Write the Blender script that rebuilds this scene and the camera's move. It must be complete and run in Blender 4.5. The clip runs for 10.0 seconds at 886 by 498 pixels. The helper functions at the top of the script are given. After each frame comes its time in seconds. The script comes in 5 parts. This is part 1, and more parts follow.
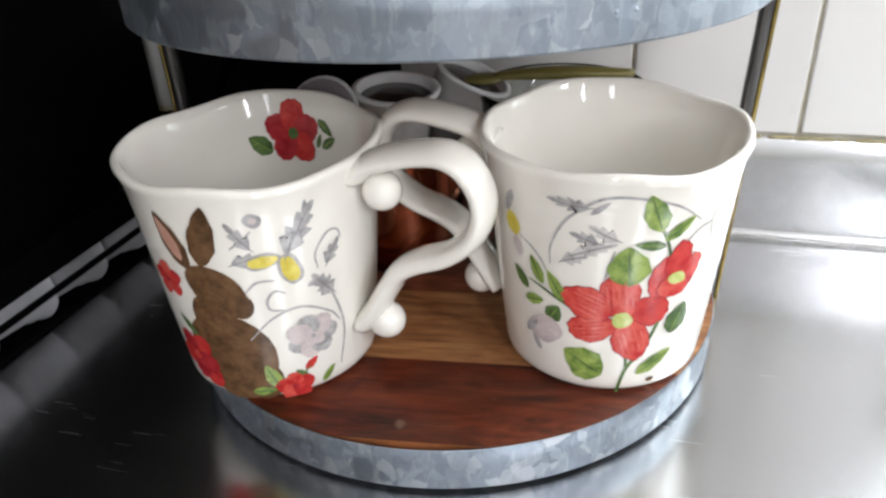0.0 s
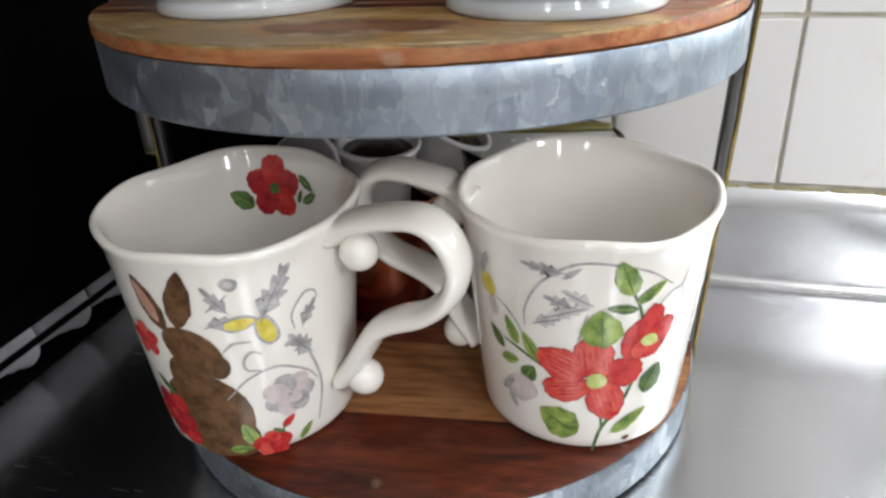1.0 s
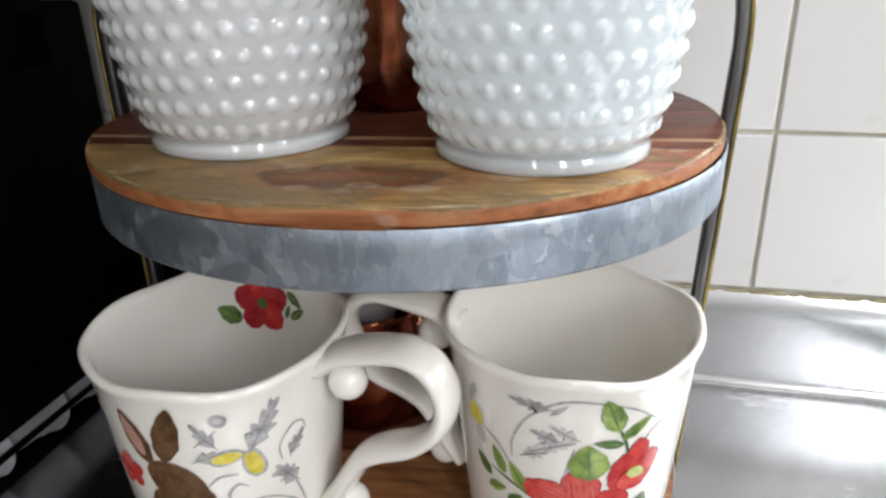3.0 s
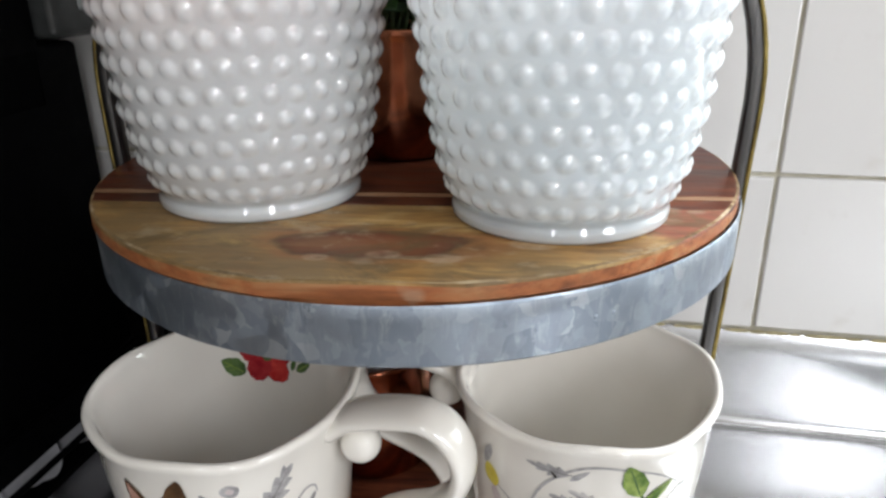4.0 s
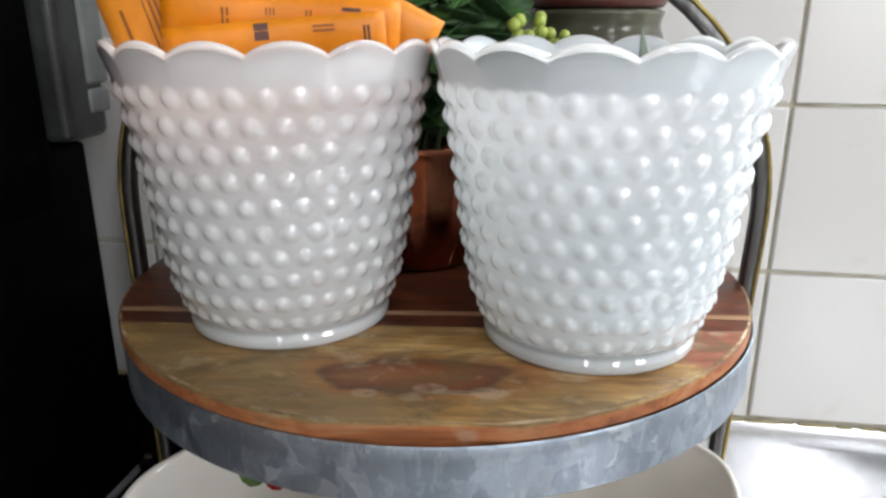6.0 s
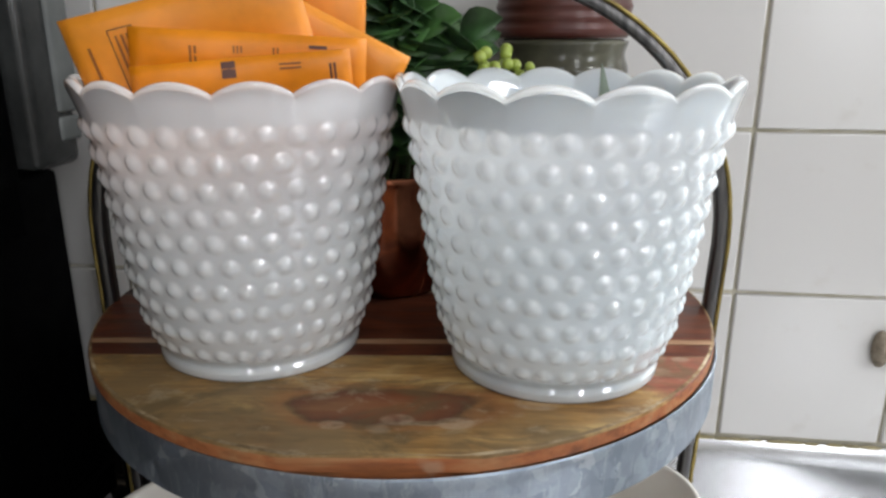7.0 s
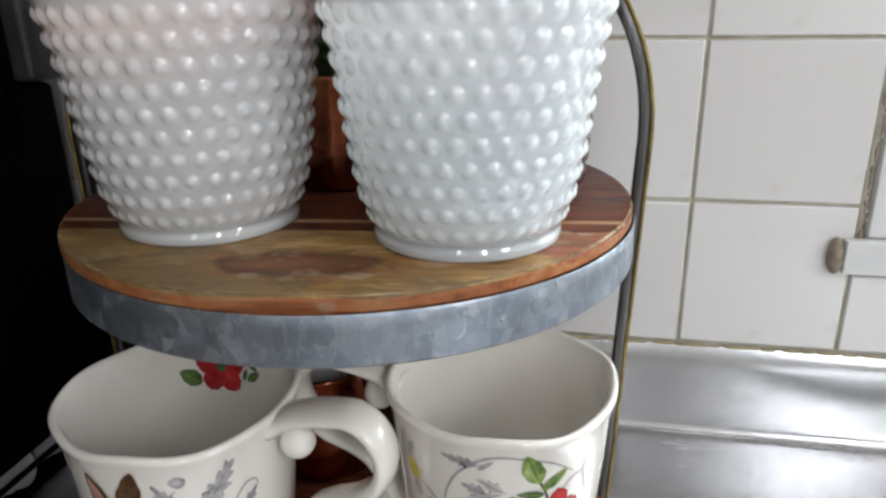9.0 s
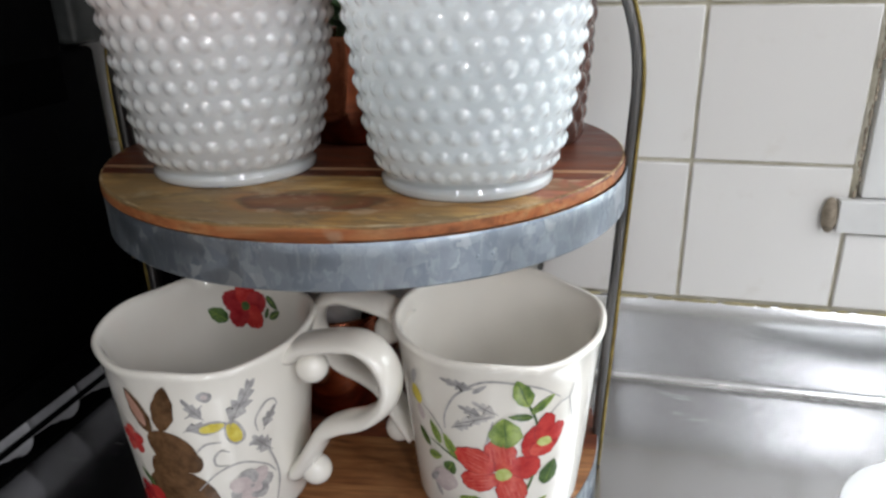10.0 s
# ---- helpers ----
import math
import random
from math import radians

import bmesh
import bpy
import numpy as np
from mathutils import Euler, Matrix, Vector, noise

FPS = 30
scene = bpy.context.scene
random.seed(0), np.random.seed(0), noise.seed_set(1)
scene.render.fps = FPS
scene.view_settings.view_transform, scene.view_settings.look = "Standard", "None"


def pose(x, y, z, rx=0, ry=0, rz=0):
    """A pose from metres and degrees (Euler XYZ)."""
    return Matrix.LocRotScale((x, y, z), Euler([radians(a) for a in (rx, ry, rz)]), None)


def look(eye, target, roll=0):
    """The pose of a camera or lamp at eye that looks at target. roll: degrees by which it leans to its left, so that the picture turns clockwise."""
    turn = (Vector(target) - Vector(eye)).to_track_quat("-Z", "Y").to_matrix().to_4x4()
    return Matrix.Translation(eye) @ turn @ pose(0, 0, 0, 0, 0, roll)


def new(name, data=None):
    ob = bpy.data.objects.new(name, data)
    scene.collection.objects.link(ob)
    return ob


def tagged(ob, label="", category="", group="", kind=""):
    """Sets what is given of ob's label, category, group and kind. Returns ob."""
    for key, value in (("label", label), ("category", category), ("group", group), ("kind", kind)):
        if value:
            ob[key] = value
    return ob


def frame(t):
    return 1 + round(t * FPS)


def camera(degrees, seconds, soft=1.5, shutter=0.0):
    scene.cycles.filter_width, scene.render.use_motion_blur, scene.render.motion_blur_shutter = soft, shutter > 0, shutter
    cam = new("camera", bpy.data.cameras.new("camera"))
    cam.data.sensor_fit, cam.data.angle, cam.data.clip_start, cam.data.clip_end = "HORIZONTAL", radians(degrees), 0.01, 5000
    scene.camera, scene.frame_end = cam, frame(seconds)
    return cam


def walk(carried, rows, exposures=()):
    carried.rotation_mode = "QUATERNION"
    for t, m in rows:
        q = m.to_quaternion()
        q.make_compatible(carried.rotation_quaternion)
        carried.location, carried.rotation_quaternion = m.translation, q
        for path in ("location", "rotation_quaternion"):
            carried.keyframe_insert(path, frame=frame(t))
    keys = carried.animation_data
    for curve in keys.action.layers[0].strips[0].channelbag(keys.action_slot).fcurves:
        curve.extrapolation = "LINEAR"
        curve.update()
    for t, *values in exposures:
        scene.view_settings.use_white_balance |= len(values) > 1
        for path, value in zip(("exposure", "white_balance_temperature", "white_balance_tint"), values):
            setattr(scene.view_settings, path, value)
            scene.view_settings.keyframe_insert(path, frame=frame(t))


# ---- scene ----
cam = camera(63.37, 10.0, soft=2.6)
PATH = [
    (0, (0.02860, 0.01337, 0.25637), (-0.0077, 1.7690, -0.7010), -2.93),
    (0.5, (0.03487, 0.01544, 0.26428), (0.0057, 1.7861, -0.6651), -2.91),
    (1, (0.03789, 0.01775, 0.27173), (0.0176, 1.8051, -0.6254), -2.62),
    (1.5, (0.03933, 0.01777, 0.28088), (0.0309, 1.8242, -0.5774), -2.36),
    (2, (0.03822, 0.01888, 0.28858), (0.0419, 1.8386, -0.5412), -2.18),
    (2.5, (0.03609, 0.02140, 0.29720), (0.0616, 1.8573, -0.4957), -1.72),
    (2.7, (0.03541, 0.02287, 0.30076), (0.0704, 1.8643, -0.4789), -1.57),
    (4, (0.01924, 0.03977, 0.32428), (0.1276, 1.8946, -0.4158), -0.93),
    (4.5, (0.00874, 0.04055, 0.33211), (0.1378, 1.9062, -0.3769), -0.82),
    (5, (-0.00104, 0.04453, 0.33921), (0.1625, 1.9143, -0.3516), -0.73),
    (5.5, (-0.00961, 0.04445, 0.34851), (0.1819, 1.9263, -0.3012), -0.36),
    (6.8, (-0.01164, 0.04262, 0.36425), (0.2608, 1.9395, -0.2081), 0.07),
    (7, (-0.00598, 0.04072, 0.36499), (0.2729, 1.9368, -0.2069), -0.04),
    (7.5, (0.00830, 0.03665, 0.36300), (0.2878, 1.9305, -0.2159), -0.38),
    (8, (0.02787, 0.02821, 0.35416), (0.2780, 1.9155, -0.2588), -0.83),
    (8.5, (0.04006, 0.01442, 0.34494), (0.2320, 1.8970, -0.3025), -1.21),
    (9, (0.04881, -0.00445, 0.33788), (0.1855, 1.8721, -0.3403), -1.09),
    (9.5, (0.05528, -0.02150, 0.33377), (0.1352, 1.8466, -0.3760), -1.12),
    (10, (0.06082, -0.04273, 0.33103), (0.1129, 1.8196, -0.3964), -1.25),
]
walk(cam, [(t, look(eye, target, roll)) for t, eye, target, roll in PATH],
     exposures=((0.0, -0.42), (0.5, -0.63), (1.0, -0.66), (2.5, -0.60), (4.5, -0.73), (5.5, -0.64), (7.0, -1.02), (7.5, -1.09), (10.0, -1.01)))

# ---- light: daylight from the tiled wall's window, an unseen right window and added rear lamps ----
world = bpy.data.worlds.new("world")
scene.world = world
world.use_nodes = True
_sky = world.node_tree.nodes.new("ShaderNodeTexSky")
_sky.sky_type, _sky.sun_disc, _sky.sun_elevation, _sky.sun_rotation = "NISHITA", False, radians(40), radians(150)
_bg = world.node_tree.nodes["Background"]
_bg.inputs["Strength"].default_value = 0.1
world.node_tree.links.new(_sky.outputs[0], _bg.inputs["Color"])

# the tiled wall's frame: u runs along the wall, d out of it into the room
WALL_O, WALL_ANG = Vector((0.264, 0.477, 0)), radians(-15.45)
WU, WD = Vector((math.cos(WALL_ANG), math.sin(WALL_ANG), 0)), Vector((math.sin(WALL_ANG), -math.cos(WALL_ANG), 0))
COUNTER = 0.003


def wp(u, d, z):
    return WALL_O + u * WU + d * WD + Vector((0, 0, z))


WALLM = Matrix.Translation(WALL_O) @ Matrix.Rotation(WALL_ANG, 4, "Z")  # local x = u, local y = -d


def window_light(name, place, target, w, h, power, colour):
    lamp = bpy.data.lights.new(name, "AREA")
    lamp.shape, lamp.size, lamp.size_y, lamp.energy, lamp.color = "RECTANGLE", w, h, power, colour
    ob = new(name, lamp)
    ob.matrix_world = look(place, target)
    return ob


window_light("window_light_right", wp(1.48, 1.25, 1.02), wp(-0.2, 0.15, 0.2), 0.34, 0.66, 19, (0.93, 0.955, 1.0))
# two unseen lamps behind the camera, added for glints on the glass and steel
window_light("added_light_corner", wp(0.72, 1.69, 0.92), wp(0.0, 0.1, 0.2), 0.13, 1.30, 16, (0.93, 0.955, 1.0))
window_light("added_light_back", wp(-0.16, 1.69, 0.92), wp(-0.2, 0.1, 0.2), 0.10, 1.30, 5.5, (0.95, 0.96, 1.0))
window_light("window_light_side", wp(0.61, -0.06, 0.72), wp(0.60, 1.0, 0.45), 0.90, 1.08, 37, (0.91, 0.955, 1.0))

# ---- materials ----


def ramp(nt, stops, interp="LINEAR"):
    r = nt.nodes.new("ShaderNodeValToRGB")
    r.color_ramp.interpolation = interp
    els = r.color_ramp.elements
    els[0].position, els[0].color = stops[0][0], (*stops[0][1], 1)
    els[1].position, els[1].color = stops[-1][0], (*stops[-1][1], 1)
    for p, c in stops[1:-1]:
        e = els.new(p)
        e.color = (*c, 1)
    return r


class Mat:
    """A node material being put together."""

    def __init__(self, name, base=(0.8, 0.8, 0.8), rough=0.5, metal=0.0, **more):
        self.m = bpy.data.materials.new(name)
        self.m.use_nodes = True
        self.nt = self.m.node_tree
        self.b = self.nt.nodes["Principled BSDF"]
        self.set("Base Color", (*base, 1)), self.set("Roughness", rough), self.set("Metallic", metal)
        for k, v in more.items():
            self.set(k.replace("_", " "), v)
        self.tc = self.nt.nodes.new("ShaderNodeTexCoord")

    def set(self, k, v):
        self.b.inputs[k].default_value = v

    def link(self, a, k):
        self.nt.links.new(a, self.b.inputs[k] if isinstance(k, str) else k)

    def coord(self, scale=(1, 1, 1), rot=(0, 0, 0), kind="Object", loc=(0, 0, 0)):
        mp = self.nt.nodes.new("ShaderNodeMapping")
        mp.inputs["Scale"].default_value, mp.inputs["Rotation"].default_value = scale, rot
        mp.inputs["Location"].default_value = loc
        self.nt.links.new(self.tc.outputs[kind], mp.inputs["Vector"])
        return mp.outputs[0]

    def noise(self, scale, detail=3.0, rough=0.55, vec=None, dist=0.0):
        n = self.nt.nodes.new("ShaderNodeTexNoise")
        n.inputs["Scale"].default_value, n.inputs["Detail"].default_value = scale, detail
        n.inputs["Roughness"].default_value, n.inputs["Distortion"].default_value = rough, dist
        self.nt.links.new(vec if vec is not None else self.tc.outputs["Object"], n.inputs["Vector"])
        return n.outputs["Fac"]

    def ramped(self, fac, stops, interp="LINEAR"):
        r = ramp(self.nt, stops, interp)
        self.nt.links.new(fac, r.inputs[0])
        return r.outputs[0]

    def math(self, op, a, b=0.5, c=None):
        n = self.nt.nodes.new("ShaderNodeMath")
        n.operation = op
        for i, v in enumerate((a, b) if c is None else (a, b, c)):
            if isinstance(v, (int, float)):
                n.inputs[i].default_value = v
            else:
                self.nt.links.new(v, n.inputs[i])
        return n.outputs[0]

    def mix(self, fac, a, b, blend="MIX"):
        n = self.nt.nodes.new("ShaderNodeMix")
        n.data_type, n.blend_type = "RGBA", blend
        for i, v in ((0, fac), (6, a), (7, b)):
            if isinstance(v, (int, float)):
                n.inputs[i].default_value = v
            elif isinstance(v, tuple):
                n.inputs[i].default_value = (*v, 1)
            else:
                self.nt.links.new(v, n.inputs[i])
        return n.outputs[2]

    def bump(self, fac, strength=0.2, dist=0.001):
        n = self.nt.nodes.new("ShaderNodeBump")
        n.inputs["Strength"].default_value, n.inputs["Distance"].default_value = strength, dist
        self.nt.links.new(fac, n.inputs["Height"])
        self.link(n.outputs[0], "Normal")
        return self


def plain(name, base, rough=0.5, metal=0.0, vary=0.12, scale=60, bump=0.0, **more):
    m = Mat(name, base, rough, metal, **more)
    f = m.noise(scale, 4)
    lo = tuple(c * (1 - vary) for c in base)
    hi = tuple(min(1, c * (1 + vary)) for c in base)
    m.link(m.ramped(f, [(0.3, lo), (0.7, hi)]), "Base Color")
    g = m.noise(scale * 0.3, 3)
    m.link(m.ramped(g, [(0.3, (rough * 0.85,) * 3), (0.7, (min(1, rough * 1.2),) * 3)]), "Roughness")
    if bump:
        m.bump(f, bump, 0.0006)
    return m.m


def milk_glass(name, low, rim_glow):
    """Opaline glass; the rim's backlit glow is painted as a tint from foot to rim."""
    m = Mat(name, low, 0.05, 0.0, IOR=1.55, Coat_Weight=1.0, Coat_Roughness=0.015, Coat_IOR=1.6, Subsurface_Weight=1.0, Subsurface_Scale=0.022)
    m.set("Subsurface Radius", (1.0, 0.95, 0.9))
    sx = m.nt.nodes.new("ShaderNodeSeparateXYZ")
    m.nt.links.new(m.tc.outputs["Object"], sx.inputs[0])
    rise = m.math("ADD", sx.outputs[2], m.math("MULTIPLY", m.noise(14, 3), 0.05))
    tint = m.ramped(rise, [(0.080, low), (0.138, rim_glow)])
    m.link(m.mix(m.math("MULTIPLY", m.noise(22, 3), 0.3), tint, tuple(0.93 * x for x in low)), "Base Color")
    return m.m


def glaze():
    m = Mat("cream_glaze", (0.8, 0.77, 0.72), 0.08, 0.0, IOR=1.52, Coat_Weight=0.6, Coat_Roughness=0.03)
    f = m.noise(14, 4)
    m.link(m.ramped(f, [(0.3, (0.80, 0.76, 0.69)), (0.7, (0.865, 0.835, 0.775))]), "Base Color")
    m.bump(m.noise(45, 3), 0.10, 0.001)
    return m.m


def steel():
    m = Mat("brushed_steel", (0.6, 0.61, 0.62), 0.2, 1.0)
    fine = m.noise(1.0, 3, 0.6, m.coord((14, 1500, 1500)))
    blot = m.noise(5, 3, 0.5)
    smear = m.noise(1.0, 3, 0.5, m.coord((9, 26, 26)))
    col = m.ramped(blot, [(0.3, (0.52, 0.52, 0.525)), (0.7, (0.60, 0.60, 0.605))])
    marks = None
    # long shallow scratches in three directions, each broken up by a patchy mask
    for n, (turn, scale, cut) in enumerate(((38, (18, 700, 18), 0.665), (-62, (14, 800, 14), 0.67), (12, (22, 700, 22), 0.69))):
        s = m.ramped(m.noise(1.0, 2, 0.5, m.coord(scale, (0, 0, radians(turn)), loc=(n, 2 * n, 0))), [(cut, (0, 0, 0)), (cut + 0.05, (1, 1, 1))])
        patch = m.ramped(m.noise(16, 2, 0.5, m.coord(loc=(3 * n, n, 0))), [(0.52, (0, 0, 0)), (0.64, (0.8,) * 3)])
        s = m.math("MULTIPLY", s, patch)
        marks = s if marks is None else m.math("MAXIMUM", marks, s)
    m.link(m.mix(m.math("MULTIPLY", marks, 0.5), col, (0.80, 0.81, 0.82)), "Base Color")
    rough = m.math("ADD", m.math("MULTIPLY", smear, 0.07), m.math("MULTIPLY", fine, 0.04))
    m.link(m.math("ADD", m.math("ADD", rough, 0.175), m.math("MULTIPLY", marks, 0.12)), "Roughness")
    return m.bump(m.math("ADD", m.math("MULTIPLY", fine, 0.4), m.math("MULTIPLY", smear, 0.3)), 0.025, 0.0006).m


def galvanised():
    """Zinc spangle: flat overlapping flakes of two sizes, cut across by feathered streaks."""
    m = Mat("galvanised_steel", (0.5, 0.53, 0.57), 0.4, 0.85)
    warp = m.nt.nodes.new("ShaderNodeTexNoise")
    warp.inputs["Scale"].default_value, warp.inputs["Detail"].default_value = 60, 5
    m.nt.links.new(m.tc.outputs["Object"], warp.inputs["Vector"])
    cells = []
    for scale, push, shift in ((85, 0.020, 0.0), (190, 0.012, 4.0)):
        sc = m.nt.nodes.new("ShaderNodeVectorMath")
        sc.operation = "SCALE"
        m.nt.links.new(warp.outputs["Color"], sc.inputs[0])
        sc.inputs["Scale"].default_value = push
        add = m.nt.nodes.new("ShaderNodeVectorMath")
        add.operation = "ADD"
        m.nt.links.new(m.coord((1, 1, 0.8), (0.3, 0.2, 0.5), loc=(shift, 0, shift)), add.inputs[0])
        m.nt.links.new(sc.outputs[0], add.inputs[1])
        v = m.nt.nodes.new("ShaderNodeTexVoronoi")
        v.inputs["Scale"].default_value, v.inputs["Randomness"].default_value = scale, 1.0
        m.nt.links.new(add.outputs[0], v.inputs["Vector"])
        sep = m.nt.nodes.new("ShaderNodeSeparateColor")
        m.nt.links.new(v.outputs["Color"], sep.inputs[0])
        cells.append(sep)
    dark, mid, pale, white = (0.215, 0.25, 0.29), (0.285, 0.325, 0.375), (0.34, 0.385, 0.435), (0.52, 0.55, 0.58)
    big = m.ramped(cells[0].outputs[0], [(0.0, dark), (0.4, mid), (0.75, pale), (1.0, white)])
    small = m.ramped(cells[1].outputs[0], [(0.0, dark), (0.55, mid), (0.85, pale), (1.0, white)])
    where = m.ramped(cells[0].outputs[1], [(0.45, (0.15,) * 3), (0.55, (0.75,) * 3)])
    both = m.mix(where, big, small)
    feather = m.ramped(m.noise(1.0, 6, 0.7, m.coord((220, 220, 50), (0.5, 0.3, 0)), 1.2), [(0.54, (0, 0, 0)), (0.66, (0.5,) * 3)])
    both = m.mix(feather, both, (0.50, 0.535, 0.57))
    soil = m.ramped(m.noise(30, 5, 0.65), [(0.5, (0, 0, 0)), (0.7, (0.45,) * 3)])
    m.link(m.mix(soil, both, (0.20, 0.215, 0.235)), "Base Color")
    m.link(m.math("ADD", m.math("MULTIPLY", cells[0].outputs[1], 0.22), 0.36), "Roughness")
    return m.bump(cells[1].outputs[2], 0.10, 0.0004).m


def wood(name, dark, mid, light, seed=0.0, knot=None, red=None, dirt=0.15, spots=()):
    """Acacia plank, grain along x. knot: (x, y, size) of a red-brown heart; red: x past which it reddens."""
    m = Mat(name, mid, 0.42, Specular_IOR_Level=0.28)
    grain = m.noise(1.0, 5, 0.62, m.coord((13, 85, 85), loc=(seed, seed * 2, 0)), 1.6)
    broad = m.noise(1.0, 4, 0.55, m.coord((14, 34, 34), loc=(seed * 3, seed, 0)), 2.2)
    fine = m.noise(1.0, 4, 0.7, m.coord((16, 420, 420), loc=(seed, 0, 0)))
    fac = m.math("ADD", m.math("MULTIPLY", grain, 0.5), m.math("MULTIPLY", broad, 0.5))
    col = m.ramped(fac, [(0.36, dark), (0.5, mid), (0.62, light)])
    col = m.mix(m.ramped(fine, [(0.36, (0.36,) * 3), (0.55, (0.0,) * 3)]), col, tuple(c * 0.6 for c in dark))
    grime = m.noise(17, 5, 0.65)
    col = m.mix(m.ramped(grime, [(0.44, (0, 0, 0)), (0.60, (dirt,) * 3)]), col, tuple(0.4 * (c + 0.5 * d) for c, d in zip(mid, (0.30, 0.30, 0.20))))
    if knot:
        x, y, s = knot
        g = m.nt.nodes.new("ShaderNodeTexGradient")
        g.gradient_type = "SPHERICAL"
        nz = m.nt.nodes.new("ShaderNodeTexNoise")
        nz.inputs["Scale"].default_value, nz.inputs["Detail"].default_value = 48, 6
        m.nt.links.new(m.tc.outputs["Object"], nz.inputs["Vector"])
        a = m.nt.nodes.new("ShaderNodeVectorMath")
        a.operation = "SCALE"
        m.nt.links.new(nz.outputs["Color"], a.inputs[0])
        a.inputs["Scale"].default_value = 0.55
        b = m.nt.nodes.new("ShaderNodeVectorMath")
        b.operation = "ADD"
        m.nt.links.new(m.coord((1 / s, 2.6 / s, 0), loc=(-x / s - 0.27, -y * 2.6 / s - 0.27, 0)), b.inputs[0])
        m.nt.links.new(a.outputs[0], b.inputs[1])
        m.nt.links.new(b.outputs[0], g.inputs[0])
        k = m.ramped(g.outputs[1], [(0.02, (0, 0, 0)), (0.16, (0.5,) * 3), (0.26, (0.6,) * 3), (0.34, (1, 1, 1))])
        ring = m.ramped(g.outputs[1], [(0.08, (0.40, 0.17, 0.055)), (0.22, (0.36, 0.13, 0.042)), (0.29, (0.07, 0.030, 0.019)), (0.36, (0.15, 0.046, 0.022)), (0.5, (0.21, 0.066, 0.028)), (0.8, (0.28, 0.10, 0.042))])
        heart = m.mix(m.math("MULTIPLY", grain, 0.45), ring, (0.05, 0.026, 0.018))
        col = m.mix(m.math("MULTIPLY", k, m.ramped(grain, [(0.3, (1.0,) * 3), (0.65, (0.8,) * 3)])), col, heart)
    if red:
        sx = m.nt.nodes.new("ShaderNodeSeparateXYZ")
        m.nt.links.new(m.tc.outputs["Object"], sx.inputs[0])
        w = m.math("ADD", m.math("SUBTRACT", sx.outputs[0], m.math("MULTIPLY", m.noise(30, 3), 0.05)), m.math("MULTIPLY", sx.outputs[1], 0.55))
        k = m.ramped(w, [(red, (0, 0, 0)), (red + 0.012, (1, 1, 1))])
        hot = m.ramped(grain, [(0.35, (0.17, 0.05, 0.03)), (0.6, (0.33, 0.11, 0.065))])
        col = m.mix(k, col, hot)
    # pale water spots
    for x, y, s in spots:
        g = m.nt.nodes.new("ShaderNodeTexGradient")
        g.gradient_type = "SPHERICAL"
        m.nt.links.new(m.coord((1 / s, 1.6 / s, 0), loc=(-x / s, -y * 1.6 / s, 0)), g.inputs[0])
        f = m.math("MULTIPLY", m.ramped(g.outputs[1], [(0.05, (0, 0, 0)), (0.3, (1, 1, 1))]), m.ramped(m.noise(160, 3), [(0.35, (0.2,) * 3), (0.6, (0.75,) * 3)]))
        col = m.mix(m.math("MULTIPLY", f, 0.6), col, (0.52, 0.40, 0.28))
    if dirt > 0.3:
        # ingrained grey-green smudges and pale scuffs on a worn board
        smudge = m.ramped(m.noise(1.0, 7, 0.68, m.coord((26, 44, 44), loc=(seed, 3, 0)), 0.8), [(0.51, (0, 0, 0)), (0.61, (0.70,) * 3)])
        col = m.mix(smudge, col, (0.135, 0.092, 0.044))
        scuff = m.ramped(m.noise(1.0, 7, 0.7, m.coord((34, 60, 60), loc=(5, seed, 0)), 0.5), [(0.56, (0, 0, 0)), (0.70, (0.5,) * 3)])
        col = m.mix(scuff, col, (0.52, 0.44, 0.30))
    # rubbed patches
    sp = m.ramped(m.noise(48, 2, 0.4), [(0.70, (0, 0, 0)), (0.76, (1, 1, 1))])
    col = m.mix(m.math("MULTIPLY", sp, 0.3), col, (0.5, 0.40, 0.28))
    m.link(col, "Base Color")
    m.link(m.ramped(broad, [(0.3, (0.3,) * 3), (0.7, (0.52,) * 3)]), "Roughness")
    return m.bump(m.math("ADD", grain, m.math("MULTIPLY", fine, 0.6)), 0.3, 0.0005).m


def tile_glaze():
    m = Mat("white_tile_glaze", (0.78, 0.76, 0.73), 0.24, 0.0, IOR=1.5)
    info = m.nt.nodes.new("ShaderNodeObjectInfo")
    c = m.ramped(info.outputs["Random"], [(0.0, (0.73, 0.71, 0.685)), (1.0, (0.79, 0.775, 0.75))])
    st = m.noise(30, 4, 0.6)
    m.link(m.mix(m.ramped(st, [(0.62, (0, 0, 0)), (0.85, (0.5,) * 3)]), c, (0.62, 0.58, 0.52)), "Base Color")
    return m.bump(m.noise(22, 2), 0.03, 0.0006).m


def grout():
    m = Mat("stained_grout", (0.4, 0.36, 0.25), 0.9)
    f = m.noise(26, 4, 0.65)
    m.link(m.ramped(f, [(0.3, (0.46, 0.42, 0.30)), (0.5, (0.66, 0.62, 0.50)), (0.7, (0.76, 0.73, 0.65))]), "Base Color")
    return m.bump(m.noise(300, 3), 0.5, 0.001).m


def copper():
    m = Mat("copper", (0.5, 0.2, 0.12), 0.13, 1.0)
    f = m.noise(30, 4, 0.6)
    m.link(m.ramped(f, [(0.3, (0.22, 0.065, 0.035)), (0.7, (0.52, 0.19, 0.105))]), "Base Color")
    return m.bump(m.noise(60, 2), 0.08, 0.0008).m


